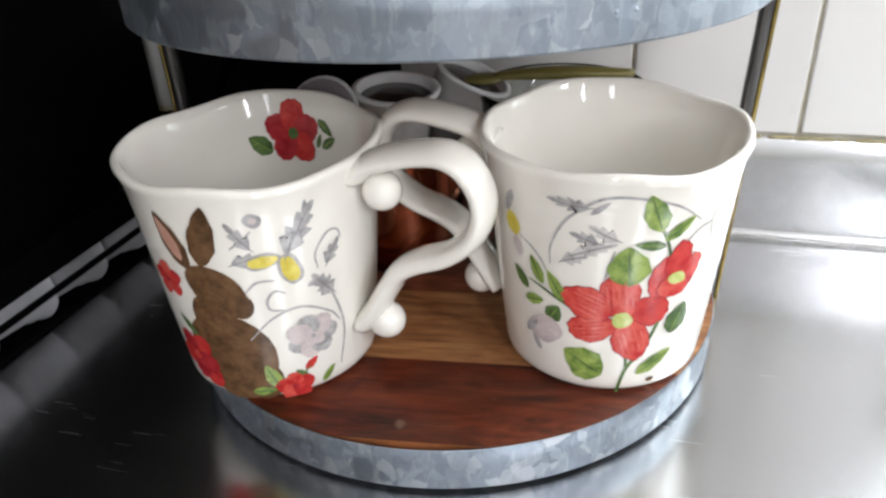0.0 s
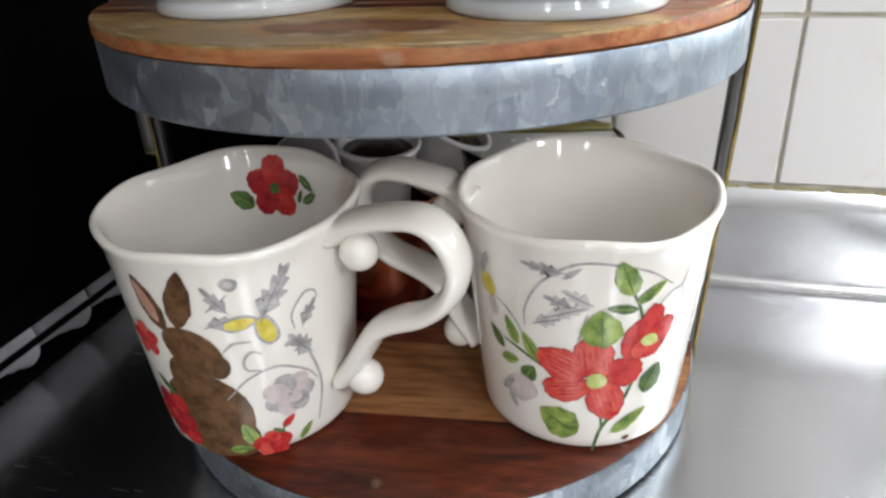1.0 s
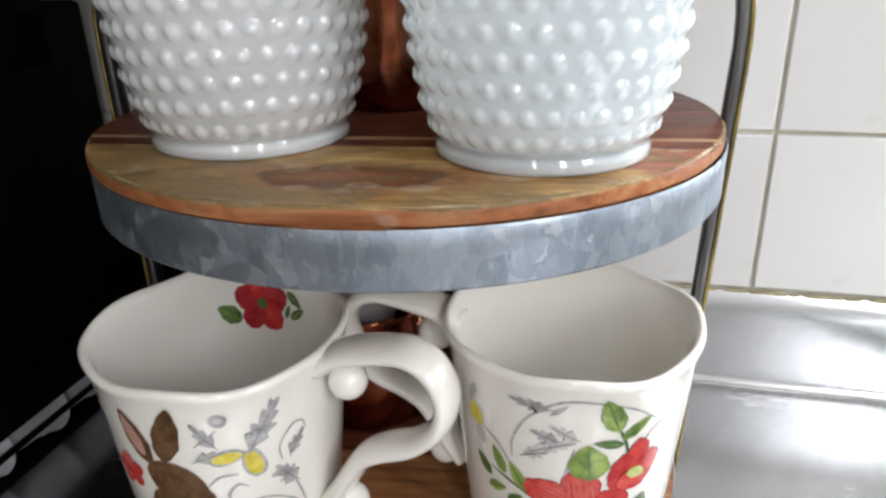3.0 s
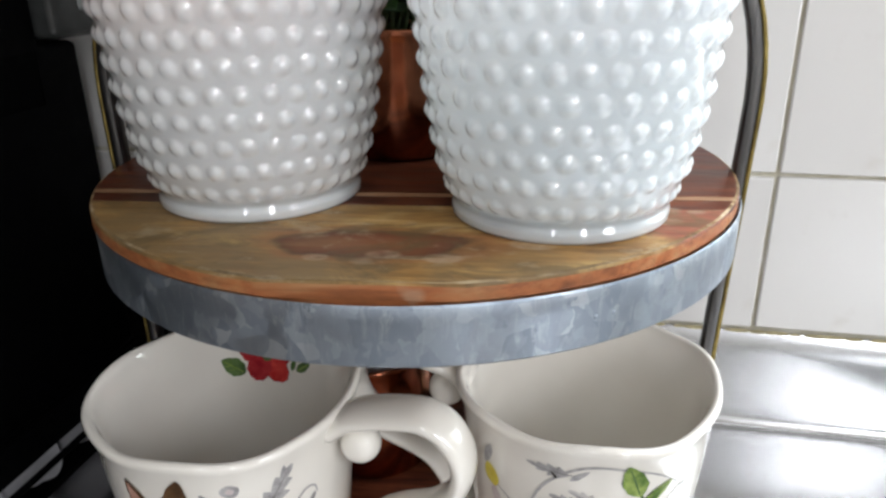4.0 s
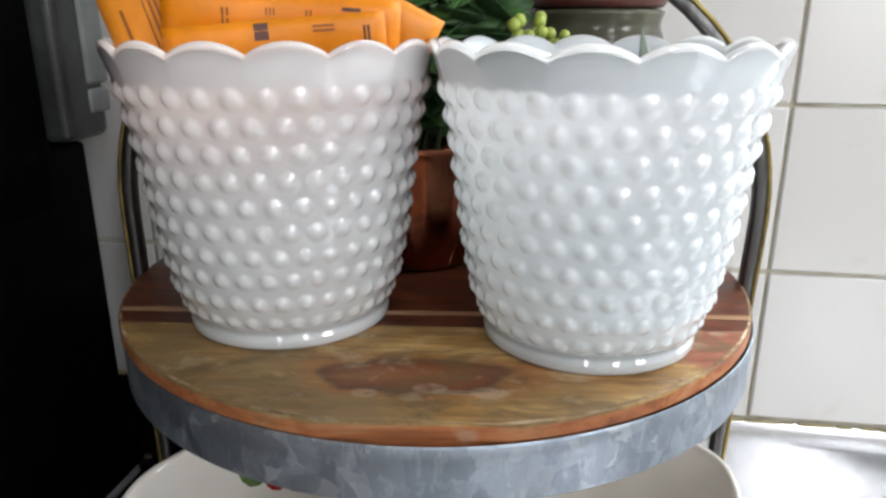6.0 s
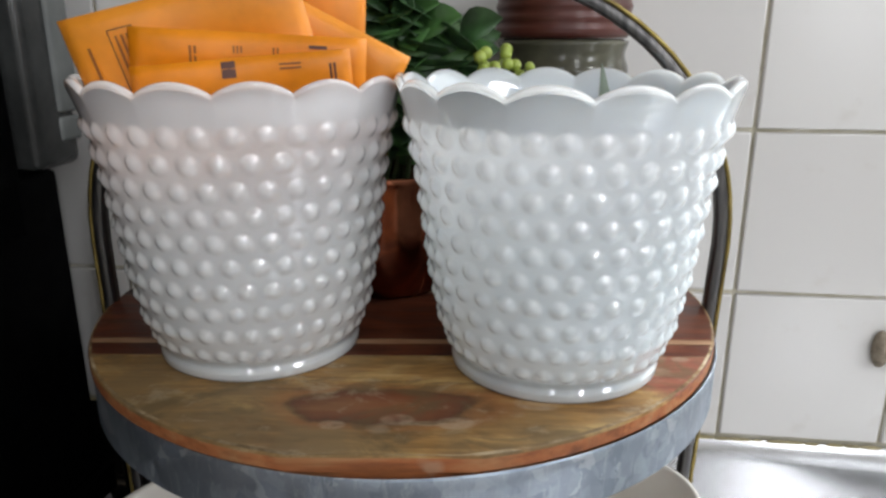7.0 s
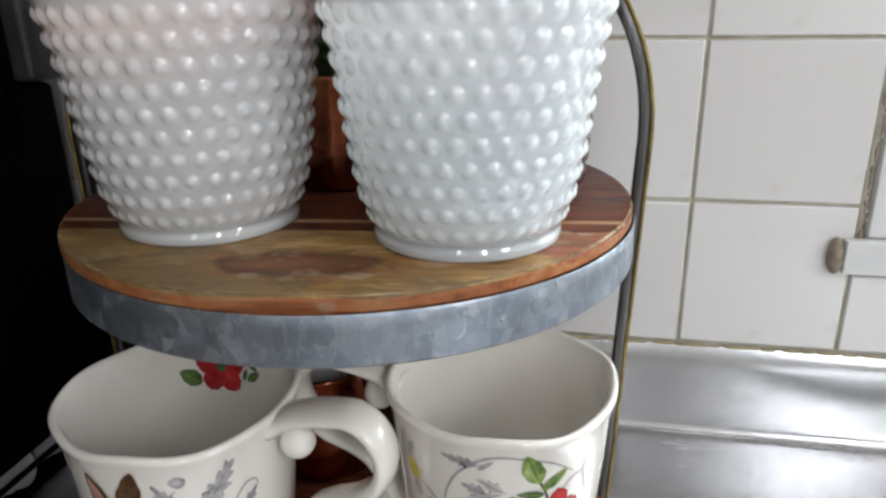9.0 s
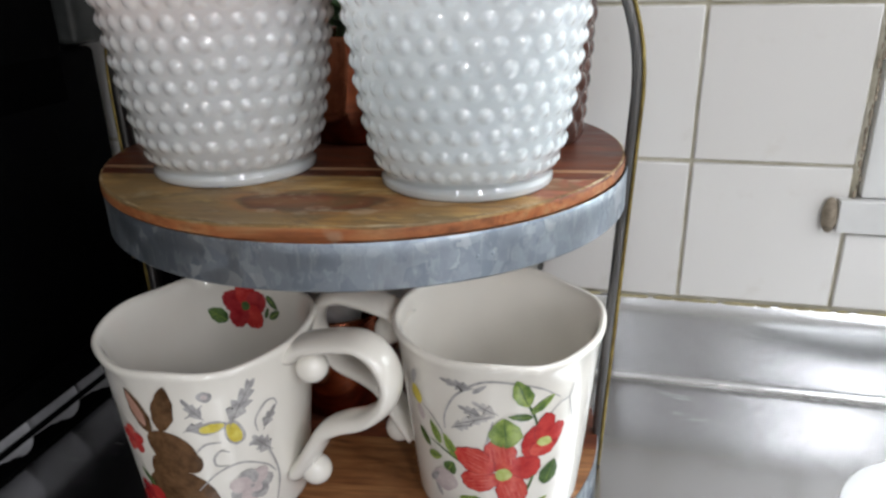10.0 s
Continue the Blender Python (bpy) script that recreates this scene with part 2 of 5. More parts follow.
def glass(name, colour, rough=0.02):
    return Mat(name, colour, rough, 0.0, Transmission_Weight=1.0, IOR=1.46).m


def rod_metal():
    m = Mat("dark_rod_metal", (0.09, 0.085, 0.085), 0.38, 0.9)
    f = m.noise(1.0, 4, 0.6, m.coord((300, 300, 20)))
    m.link(m.ramped(f, [(0.35, (0.06, 0.057, 0.057)), (0.7, (0.17, 0.165, 0.16))]), "Base Color")
    return m.bump(f, 0.15, 0.0005).m


def brass():
    m = Mat("worn_brass_edge", (0.42, 0.31, 0.09), 0.42, 0.85)
    f = m.noise(90, 4, 0.6)
    m.link(m.ramped(f, [(0.3, (0.12, 0.085, 0.03)), (0.55, (0.25, 0.185, 0.055)), (0.75, (0.36, 0.28, 0.10))]), "Base Color")
    return m.bump(f, 0.2, 0.0005).m


def painted(name, a, b, scale=110):
    """Underglaze decoration colour: mottled, as glossy as the glaze."""
    m = Mat(name, a, 0.14, 0.0, IOR=1.5)
    f = m.noise(scale, 4, 0.65)
    m.link(m.ramped(f, [(0.33, a), (0.66, b)]), "Base Color")
    return m.m


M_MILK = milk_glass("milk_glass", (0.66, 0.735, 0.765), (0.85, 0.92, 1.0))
# pink light coming through from the packets is put into this rim colour
M_MILK_PINKGLOW = milk_glass("pink_glow_milk_glass", (0.82, 0.865, 0.845), (0.95, 0.855, 0.84))
M_GLAZE, M_STEEL, M_GALV = glaze(), steel(), galvanised()
M_TILE, M_GROUT, M_COPPER = tile_glaze(), grout(), copper()
M_ROD, M_BRASS = rod_metal(), brass()
M_SEAL = plain("yellowed_sealant", (0.44, 0.38, 0.22), 0.8, scale=140, vary=0.4, bump=0.4)
M_TAN = wood("acacia_tan", (0.17, 0.085, 0.028), (0.37, 0.205, 0.068), (0.55, 0.36, 0.14), 0.3, (-0.001, -0.121, 0.055), 0.014, 0.75,
             ((0.0255, -0.1337, 0.0085), (0.0038, -0.1310, 0.0075), (0.1248, -0.0785, 0.0050), (0.110, -0.090, 0.0080), (0.058, -0.118, 0.0110), (-0.02, -0.135, 0.006)))
M_RED = wood("acacia_red", (0.022, 0.005, 0.003), (0.092, 0.015, 0.005), (0.155, 0.031, 0.010), 1.7)
M_RIM = wood("acacia_rim", (0.15, 0.05, 0.02), (0.36, 0.12, 0.042), (0.42, 0.21, 0.09), 6.3)
M_WORN = wood("acacia_worn_edge", (0.10, 0.06, 0.028), (0.30, 0.18, 0.075), (0.66, 0.54, 0.36), 3.3, dirt=0.5)
M_DARK = wood("acacia_dark", (0.045, 0.012, 0.007), (0.12, 0.030, 0.013), (0.20, 0.058, 0.026), 2.9)
M_HONEY = wood("acacia_honey", (0.13, 0.046, 0.017), (0.27, 0.112, 0.041), (0.38, 0.178, 0.070), 4.1)
M_PALE = wood("acacia_pale", (0.28, 0.14, 0.07), (0.40, 0.22, 0.12), (0.50, 0.31, 0.19), 5.2)
M_BLACK = plain("black_plastic", (0.0018, 0.0018, 0.002), 0.5, vary=0.3, scale=200, bump=0.1, Specular_IOR_Level=0.02)
M_TANK = plain("smoked_plastic", (0.038, 0.040, 0.039), 0.2, vary=0.4, scale=25, IOR=1.5)
M_BRIGHTFACE = plain("grey_plastic", (0.17, 0.18, 0.175), 0.35, vary=0.15, scale=40)
M_PODWHITE = plain("white_pod_plastic", (0.72, 0.71, 0.71), 0.38)
# white pod plastic again, darkened for the shade inside the drawer
M_PODSHADED = plain("shaded_pod_plastic", (0.24, 0.235, 0.245), 0.5)
M_PODFOIL = plain("grey_pod_foil", (0.42, 0.39, 0.43), 0.35, 0.4)
M_COFFEE = plain("dark_coffee", (0.025, 0.016, 0.012), 0.25, scale=120, bump=0.3)
M_PAINT = plain("white_window_paint", (0.80, 0.80, 0.79), 0.35, scale=40, vary=0.05, bump=0.15)
M_ROT = plain("bare_weathered_wood", (0.30, 0.25, 0.19), 0.85, scale=150, vary=0.45, bump=0.6)
M_PLASTER = plain("pale_wall_paint", (0.52, 0.50, 0.48), 0.7, scale=8, vary=0.05)
M_FLOOR = plain("floor_vinyl", (0.32, 0.27, 0.22), 0.5, scale=6, vary=0.2)
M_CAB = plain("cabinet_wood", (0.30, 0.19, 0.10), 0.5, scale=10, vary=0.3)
M_ORANGE = plain("orange_packet_paper", (0.80, 0.255, 0.005), 0.42, scale=70, vary=0.12, bump=0.15)
M_AMBER = plain("light_orange_packet_paper", (0.82, 0.29, 0.02), 0.42, scale=70, vary=0.1, bump=0.15)
M_INK = plain("dark_ink", (0.10, 0.035, 0.02), 0.5)
M_INKBROWN = plain("brown_ink", (0.30, 0.10, 0.02), 0.5)
M_LEAF = plain("dark_green_leaf", (0.035, 0.085, 0.028), 0.42, scale=90, vary=0.5, bump=0.2)
M_LEAFLIGHT = plain("mid_green_leaf", (0.07, 0.17, 0.045), 0.42, scale=90, vary=0.35, bump=0.2)
M_SAGE = plain("grey_green_leaf", (0.14, 0.18, 0.13), 0.5, scale=90, vary=0.25, bump=0.2)
M_BERRY = plain("yellow_green_berry", (0.34, 0.42, 0.075), 0.35, scale=200, vary=0.15)
M_STEMG = plain("green_stem", (0.06, 0.10, 0.03), 0.5)
M_JARBROWN = Mat("brown_quilted_glass", (0.07, 0.03, 0.022), 0.12, 0.0, IOR=1.5, Coat_Weight=0.3).m
M_JAROLIVE = plain("olive_ridged_glass", (0.090, 0.086, 0.058), 0.2, scale=40, vary=0.35, bump=0.2)
M_LIDRED = plain("red_brown_lid", (0.10, 0.028, 0.02), 0.35, scale=30, vary=0.35, bump=0.2)
M_GLASS = glass("clear_glass", (0.93, 0.97, 0.94))
M_OLIVE = plain("olive_plastic", (0.20, 0.17, 0.05), 0.4)
P_BROWN = painted("painted_brown", (0.065, 0.032, 0.014), (0.17, 0.09, 0.042), 130)
P_PINKBROWN = painted("painted_pink_brown", (0.42, 0.22, 0.16), (0.55, 0.32, 0.25))
P_RED = painted("painted_red", (0.40, 0.012, 0.016), (0.62, 0.06, 0.05), 150)
P_CORAL = painted("painted_coral", (0.50, 0.018, 0.020), (0.71, 0.13, 0.095), 170)
P_DEEPRED = painted("painted_deep_red", (0.27, 0.012, 0.02), (0.45, 0.035, 0.04), 150)
P_GREEN = painted("painted_green", (0.075, 0.15, 0.028), (0.34, 0.44, 0.11), 150)
P_DKGREEN = painted("painted_dark_green", (0.045, 0.09, 0.03), (0.13, 0.21, 0.07), 120)
P_GREY = painted("painted_grey", (0.27, 0.26, 0.26), (0.52, 0.50, 0.49), 200)
P_DARKGREY = painted("painted_dark_grey", (0.20, 0.19, 0.19), (0.36, 0.345, 0.34), 200)
P_PALEGREY = painted("painted_pale_grey", (0.46, 0.44, 0.43), (0.64, 0.61, 0.58), 160)
P_PALE = painted("painted_pale_mauve", (0.50, 0.42, 0.42), (0.66, 0.58, 0.56), 140)
P_BLUSH = painted("painted_blush", (0.60, 0.065, 0.055), (0.73, 0.19, 0.15), 160)
P_YELLOW = painted("painted_yellow", (0.55, 0.42, 0.04), (0.72, 0.62, 0.12), 140)
P_LIME = painted("painted_lime", (0.42, 0.48, 0.12), (0.60, 0.64, 0.28), 250)

# ---- helpers for meshes ----


def mesh_from(name, bm, material, smooth=True):
    me = bpy.data.meshes.new(name)
    bmesh.ops.recalc_face_normals(bm, faces=bm.faces)
    bm.to_mesh(me)
    bm.free()
    for p in me.polygons:
        p.use_smooth = smooth
    if isinstance(material, (list, tuple)):
        for mm in material:
            me.materials.append(mm)
    else:
        me.materials.append(material)
    return me


def sharp(me, deg=35):
    me.set_sharp_from_angle(angle=radians(deg))
    return me


def part(name, bm, material, parent, label="", smooth=True, crease=None):
    me = mesh_from(name, bm, material, smooth)
    if crease:
        sharp(me, crease)
    ob = new(name, me)
    ob.parent = parent
    if label:
        tagged(ob, label)
    return ob


def thing(name, label, category, group="", kind="", at=None):
    ob = new(name)
    ob.empty_display_size = 0.02
    if at is not None:
        ob.matrix_world = at
    return tagged(ob, label, category, group, kind)


def box(bm, lo, hi, bevel=0.0, m=None, segs=2):
    """A box between two corners, its edges rounded."""
    r = bmesh.ops.create_cube(bm, size=1.0)
    vs = r["verts"]
    lo, hi = Vector(lo), Vector(hi)
    for v in vs:
        v.co = Vector([(lo[i] + hi[i]) / 2 + v.co[i] * (hi[i] - lo[i]) for i in range(3)])
    if bevel:
        es = list({e for v in vs for e in v.link_edges})
        r = bmesh.ops.bevel(bm, geom=es, offset=bevel, segments=segs, affect="EDGES", profile=0.5)
        vs = list({v for f in r["faces"] for v in f.verts} | {v for v in vs if v.is_valid})
    if m is not None:
        bmesh.ops.transform(bm, matrix=m, verts=vs)
    return vs


def lathe(bm, profile, segs=64, radius=lambda r, z, a: (r, z), close=False):
    """A surface of revolution from (r, z) pairs; radius() may warp it round the axis."""
    rings = []
    for r, z in profile:
        ring = []
        for i in range(segs):
            a = 2 * math.pi * i / segs
            rr, zz = radius(r, z, a)
            ring.append(bm.verts.new((rr * math.cos(a), rr * math.sin(a), zz)))
        rings.append(ring)
    for a, b in zip(rings, rings[1:]):
        for i in range(segs):
            j = (i + 1) % segs
            bm.faces.new((a[i], a[j], b[j], b[i]))
    if close:
        bm.faces.new(rings[0][::-1])
        bm.faces.new(rings[-1])
    return rings


def smooth_path(points, n=8):
    """Catmull-Rom through the points."""
    p = [Vector(q) for q in points]
    p = [2 * p[0] - p[1], *p, 2 * p[-1] - p[-2]]
    out = []
    for i in range(1, len(p) - 2):
        for k in range(n):
            t = k / n
            a, b, c, d = p[i - 1], p[i], p[i + 1], p[i + 2]
            out.append(0.5 * (2 * b + (c - a) * t + (2 * a - 5 * b + 4 * c - d) * t * t + (3 * b - a - 3 * c + d) * t ** 3))
    out.append(p[-2])
    return out


def tube(bm, path, radius, segs=12, flat=1.0, side=None, caps=True):
    """A tube along the path. radius: a number or a function of 0..1; flat: width over height; side: the width's direction."""
    n = len(path)
    rings = []
    ref = Vector(side) if side is not None else Vector((0, 0, 1))
    for i, p in enumerate(path):
        t = (path[min(i + 1, n - 1)] - path[max(i - 1, 0)]).normalized()
        s = ref - ref.dot(t) * t
        if s.length < 1e-4:
            s = Vector((1, 0, 0)) - t.x * t
        s.normalize()
        w = t.cross(s)
        r = radius(i / (n - 1)) if callable(radius) else radius
        rings.append([bm.verts.new(p + r * (flat * math.cos(a) * s + math.sin(a) * w)) for a in (2 * math.pi * k / segs for k in range(segs))])
    for a, b in zip(rings, rings[1:]):
        for i in range(segs):
            j = (i + 1) % segs
            bm.faces.new((a[i], a[j], b[j], b[i]))
    if caps:
        bm.faces.new(rings[0][::-1])
        bm.faces.new(rings[-1])


def ball(bm, c, r, squash=(1, 1, 1), u=16, v=10):
    res = bmesh.ops.create_uvsphere(bm, u_segments=u, v_segments=v, radius=1.0)
    for w in res["verts"]:
        w.co = Vector(c) + Vector((w.co.x * r * squash[0], w.co.y * r * squash[1], w.co.z * r * squash[2]))


# ---- the setting ----


def wall_box(name, label, lo, hi, material, bevel=0.0, kind="structure", category="wall"):
    """A piece of the setting given in the wall's own frame: (u, d, z) corners."""
    bm = bmesh.new()
    box(bm, (lo[0], -hi[1], lo[2]), (hi[0], -lo[1], hi[2]), bevel)
    ob = new(name, sharp(mesh_from(name, bm, material)))
    ob.matrix_world = WALLM.copy()
    return tagged(ob, label, category, kind=kind)


PITCH, ROW0 = 0.1125, 0.0800
SILL_Z = 0.1425
WIN_U0, WIN_U1, WIN_TOP = 0.117, 1.05, 1.3
FLOOR_Z, CEIL_Z, ROOM_L, ROOM_R, ROOM_D = -0.9, 1.95, -1.5, 1.5, 1.72

bm = bmesh.new()
for lo, hi in (
    ((ROOM_L, -0.12, FLOOR_Z), (WIN_U0, -0.004, CEIL_Z)),
    ((WIN_U0, -0.12, FLOOR_Z), (WIN_U1, -0.004, SILL_Z)),
    ((WIN_U0, -0.12, WIN_TOP), (WIN_U1, -0.004, CEIL_Z)),
    ((WIN_U1, -0.12, FLOOR_Z), (ROOM_R, -0.004, CEIL_Z)),
):
    box(bm, (lo[0], -hi[1], lo[2]), (hi[0], -lo[1], hi[2]))
wall_tiled = new("wall_tiled", mesh_from("wall_tiled", bm, M_GROUT, False))
wall_tiled.matrix_world = WALLM.copy()
tagged(wall_tiled, "kitchen wall of square white glazed tiles with yellowed grout", "wall", kind="structure")

# unseen wall, coloured dark to keep bounced light off the left side
wall_box("wall_left", "unseen side wall, dark brown to cut bounced light", (ROOM_L - 0.1, -0.12, FLOOR_Z), (ROOM_L, ROOM_D, CEIL_Z), M_CAB)
bm = bmesh.new()
for lo, hi in (
    ((ROOM_R, -0.12, FLOOR_Z), (ROOM_R + 0.1, 0.78, CEIL_Z)),
    ((ROOM_R, 1.62, FLOOR_Z), (ROOM_R + 0.1, ROOM_D, CEIL_Z)),
    ((ROOM_R, 0.78, FLOOR_Z), (ROOM_R + 0.1, 1.62, 0.60)),
    ((ROOM_R, 0.78, 1.42), (ROOM_R + 0.1, 1.62, CEIL_Z)),
):
    box(bm, (lo[0], -hi[1], lo[2]), (hi[0], -lo[1], hi[2]))
wall_right = new("wall_right", mesh_from("wall_right", bm, M_PLASTER, False))
wall_right.matrix_world = WALLM.copy()
tagged(wall_right, "unseen side wall, dark brown to cut bounced light with a window opening", "wall", kind="structure")
bm = bmesh.new()
# openings added to the unseen rear wall for its two lamps
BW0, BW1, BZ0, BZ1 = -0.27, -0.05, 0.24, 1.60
CW0, CW1, CZ0, CZ1 = 0.56, 0.88, 0.24, 1.60
for lo, hi in (
    ((ROOM_L, ROOM_D, FLOOR_Z), (BW0, ROOM_D + 0.1, CEIL_Z)),
    ((BW1, ROOM_D, FLOOR_Z), (CW0, ROOM_D + 0.1, CEIL_Z)),
    ((CW1, ROOM_D, FLOOR_Z), (ROOM_R, ROOM_D + 0.1, CEIL_Z)),
    ((CW0, ROOM_D, FLOOR_Z), (CW1, ROOM_D + 0.1, CZ0)),
    ((CW0, ROOM_D, CZ1), (CW1, ROOM_D + 0.1, CEIL_Z)),
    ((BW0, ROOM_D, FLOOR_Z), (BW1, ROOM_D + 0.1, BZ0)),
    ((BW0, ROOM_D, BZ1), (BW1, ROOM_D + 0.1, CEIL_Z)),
):
    box(bm, (lo[0], -hi[1], lo[2]), (hi[0], -lo[1], hi[2]))
wall_behind = new("wall_behind", mesh_from("wall_behind", bm, M_PLASTER, False))
wall_behind.matrix_world = WALLM.copy()
tagged(wall_behind, "unseen pale painted kitchen wall with openings added for two lamps", "wall", kind="structure")
wall_box("floor", "brown vinyl kitchen floor", (ROOM_L, 0, FLOOR_Z - 0.05), (ROOM_R, ROOM_D, FLOOR_Z), M_FLOOR, category="floor")
wall_box("ceiling", "pale painted ceiling", (ROOM_L, 0, CEIL_Z), (ROOM_R, ROOM_D, CEIL_Z + 0.05), M_PLASTER, category="ceiling")

# steel worktop with its upstand, one bent sheet
bm = bmesh.new()
prof = [(-0.003, 0.0775), (0.0005, 0.0785), (0.0025, 0.076), (0.0035, 0.06), (0.0035, 0.018)]
for k in range(7):
    a = radians(90 * k / 6)
    prof.append((0.0035 + 0.006 * (1 - math.cos(a)), COUNTER + 0.0085 - 0.0085 * math.sin(a) + 0.0))
prof += [(0.03, COUNTER), (0.12, COUNTER), (0.3, COUNTER), (0.5, COUNTER), (0.60, COUNTER)]
for k in range(1, 7):
    a = radians(90 * k / 6)
    prof.append((0.60 + 0.02 * math.sin(a), COUNTER - 0.02 * (1 - math.cos(a))))
prof += [(0.62, -0.04), (0.60, -0.04), (0.60, -0.036), (-0.003, -0.036)]
cols = [ROOM_L + 0.001 + (ROOM_R - ROOM_L - 0.002) * i / 12 for i in range(13)]
grid = [[bm.verts.new((u, -d, z)) for d, z in prof] for u in cols]
for a, b in zip(grid, grid[1:]):
    for i in range(len(prof)):
        j = (i + 1) % len(prof)
        bm.faces.new((a[i], a[j], b[j], b[i]))
bm.faces.new(grid[0])
bm.faces.new(grid[-1][::-1])
worktop = new("worktop", sharp(mesh_from("worktop", bm, M_STEEL), 50))
worktop.matrix_world = WALLM.copy()
tagged(worktop, "scratched brushed stainless steel worktop with a low upstand", "worktop", kind="structure")

# the bright welded seam where upstand meets worktop
bm = bmesh.new()
tube(bm, [Vector((u, -0.0062, COUNTER + 0.0026)) for u in cols], 0.0007, 8, side=(0, 0, 1))
seam = new("trim", mesh_from("trim", bm, plain("polished_seam", (0.80, 0.79, 0.77), 0.25, 0.9)))
seam.matrix_world = WALLM.copy()
tagged(seam, "bright polished seam along the steel upstand", "trim", kind="structure")

# cracked grout and filler lying on the upstand's top edge
bm = bmesh.new()
rng = random.Random(4)
for i in range(60):
    u = -0.62 + i * 0.0135 + rng.uniform(-0.003, 0.003)
    ball(bm, (u, -0.0015 - rng.random() * 0.001, ROW0 - 0.0012), rng.uniform(0.0016, 0.0025), (rng.uniform(2.2, 4.6), 0.7, 0.55), 8, 6)
filler = new("baseboard", mesh_from("baseboard", bm, M_SEAL))
filler.matrix_world = WALLM.copy()
tagged(filler, "crumbling yellowed sealant along the foot of the tiles", "sealant", kind="structure")

wall_box("cabinet_front", "brown wooden cabinet front under the worktop", (ROOM_L, 0.0, FLOOR_Z), (ROOM_R, 0.58, -0.041), M_CAB, category="cabinet")

# window in the tiled wall: frame, sill with a bare weathered end
window_1 = thing("window_1", "white painted wooden window with a weathered sill end", "window", kind="structure", at=WALLM.copy())
bm = bmesh.new()
box(bm, (WIN_U0 + 0.001, -0.0035, SILL_Z + 0.028), (WIN_U0 + 0.030, 0.06, WIN_TOP - 0.05), 0.002)
part("window_frame", bm, M_PAINT, window_1, crease=40)
bm = bmesh.new()
box(bm, (WIN_U1 - 0.05, -0.0035, SILL_Z + 0.028), (WIN_U1 - 0.001, 0.06, WIN_TOP - 0.05), 0.002)
part("window_frame", bm, M_PAINT, window_1, crease=40)
bm = bmesh.new()
box(bm, (WIN_U0 + 0.001, -0.0035, WIN_TOP - 0.05), (WIN_U1 - 0.001, 0.06, WIN_TOP - 0.001), 0.002)
part("window_frame", bm, M_PAINT, window_1, crease=40)
bm = bmesh.new()
box(bm, (0.1035, -0.011, SILL_Z + 0.003), (WIN_U1, -0.0005, SILL_Z + 0.0275), 0.0015)
box(bm, (WIN_U0 + 0.001, -0.0005, SILL_Z + 0.001), (WIN_U1, 0.06, SILL_Z + 0.0275), 0.0008)
part("window_sill", bm, M_PAINT, window_1, crease=40)
bm = bmesh.new()
ball(bm, (0.0995, -0.004, SILL_Z + 0.0145), 0.0135, (0.42, 0.55, 1.0), 14, 10)
part("sill_end", bm, M_ROT, window_1, "bare brown weathered sill end")
bm = bmesh.new()
rng = random.Random(8)
for i in range(46):
    z = SILL_Z + 0.03 + i * 0.0058
    ball(bm, (WIN_U0 - 0.0025 + rng.uniform(-0.0012, 0.0012), -0.0012, z), rng.uniform(0.0010, 0.0022), (0.8, 0.6, rng.uniform(1.4, 2.6)), 7, 5)
part("cracked_filler", bm, M_ROT, window_1, "cracked brown filler beside the frame")
bm = bmesh.new()
box(bm, (WIN_U0 + 0.030, 0.03, SILL_Z + 0.0275), (WIN_U1 - 0.05, 0.034, WIN_TOP - 0.05))
pane = part("pane", bm, M_GLASS, window_1, smooth=False)
pane.visible_shadow = False

# ---- two-tier tray stand ----
CX, CY = 0.0296, 0.4085
LOW_X, LOW_Y = 0.0262, 0.3987  # the lower tier stands a little off the upper one
R_WOOD, R_BAND = 0.1580, 0.1586
tray_stand = thing("tray_stand", "two-tier round galvanised tray stand with acacia wood boards", "tray stand", at=pose(CX, CY, COUNTER))


def plank_disc(bm, r, y0, y1, z0, z1, bevel, seat, r_in):
    """The slice y0..y1 of a disc of radius r, from z0 to z1, its rim rounded; below the height seat it narrows to r_in, inside the band."""
    y0, y1 = max(y0, -r_in + 1e-4), min(y1, r_in - 1e-4)
    steps = 22
    layers = []
    for rr, z in ((r_in, z0), (r_in, seat), (r - bevel * 0.4, seat + 0.0001), (r, seat + bevel * 0.4), (r, max(z1 - bevel, seat + bevel * 0.5)), (r - bevel * 0.3, z1 - bevel * 0.3), (r - bevel, z1)):
        ring = []
        ys = [y0 + (y1 - y0) * i / steps for i in range(steps + 1)]
        for y in ys:
            ring.append((math.sqrt(max(rr * rr - y * y, 1e-8)), y, z))
        for y in reversed(ys):
            ring.append((-math.sqrt(max(rr * rr - y * y, 1e-8)), y, z))
        layers.append([bm.verts.new(p) for p in ring])
    n = len(layers[0])
    for k, (a, b) in enumerate(zip(layers, layers[1:])):
        for i in range(n):
            j = (i + 1) % n
            f = bm.faces.new((a[i], a[j], b[j], b[i]))
            f.material_index = 1 if k < 4 else 2 if k == 5 else 0
    bm.faces.new(layers[0][::-1])
    bm.faces.new(layers[-1])


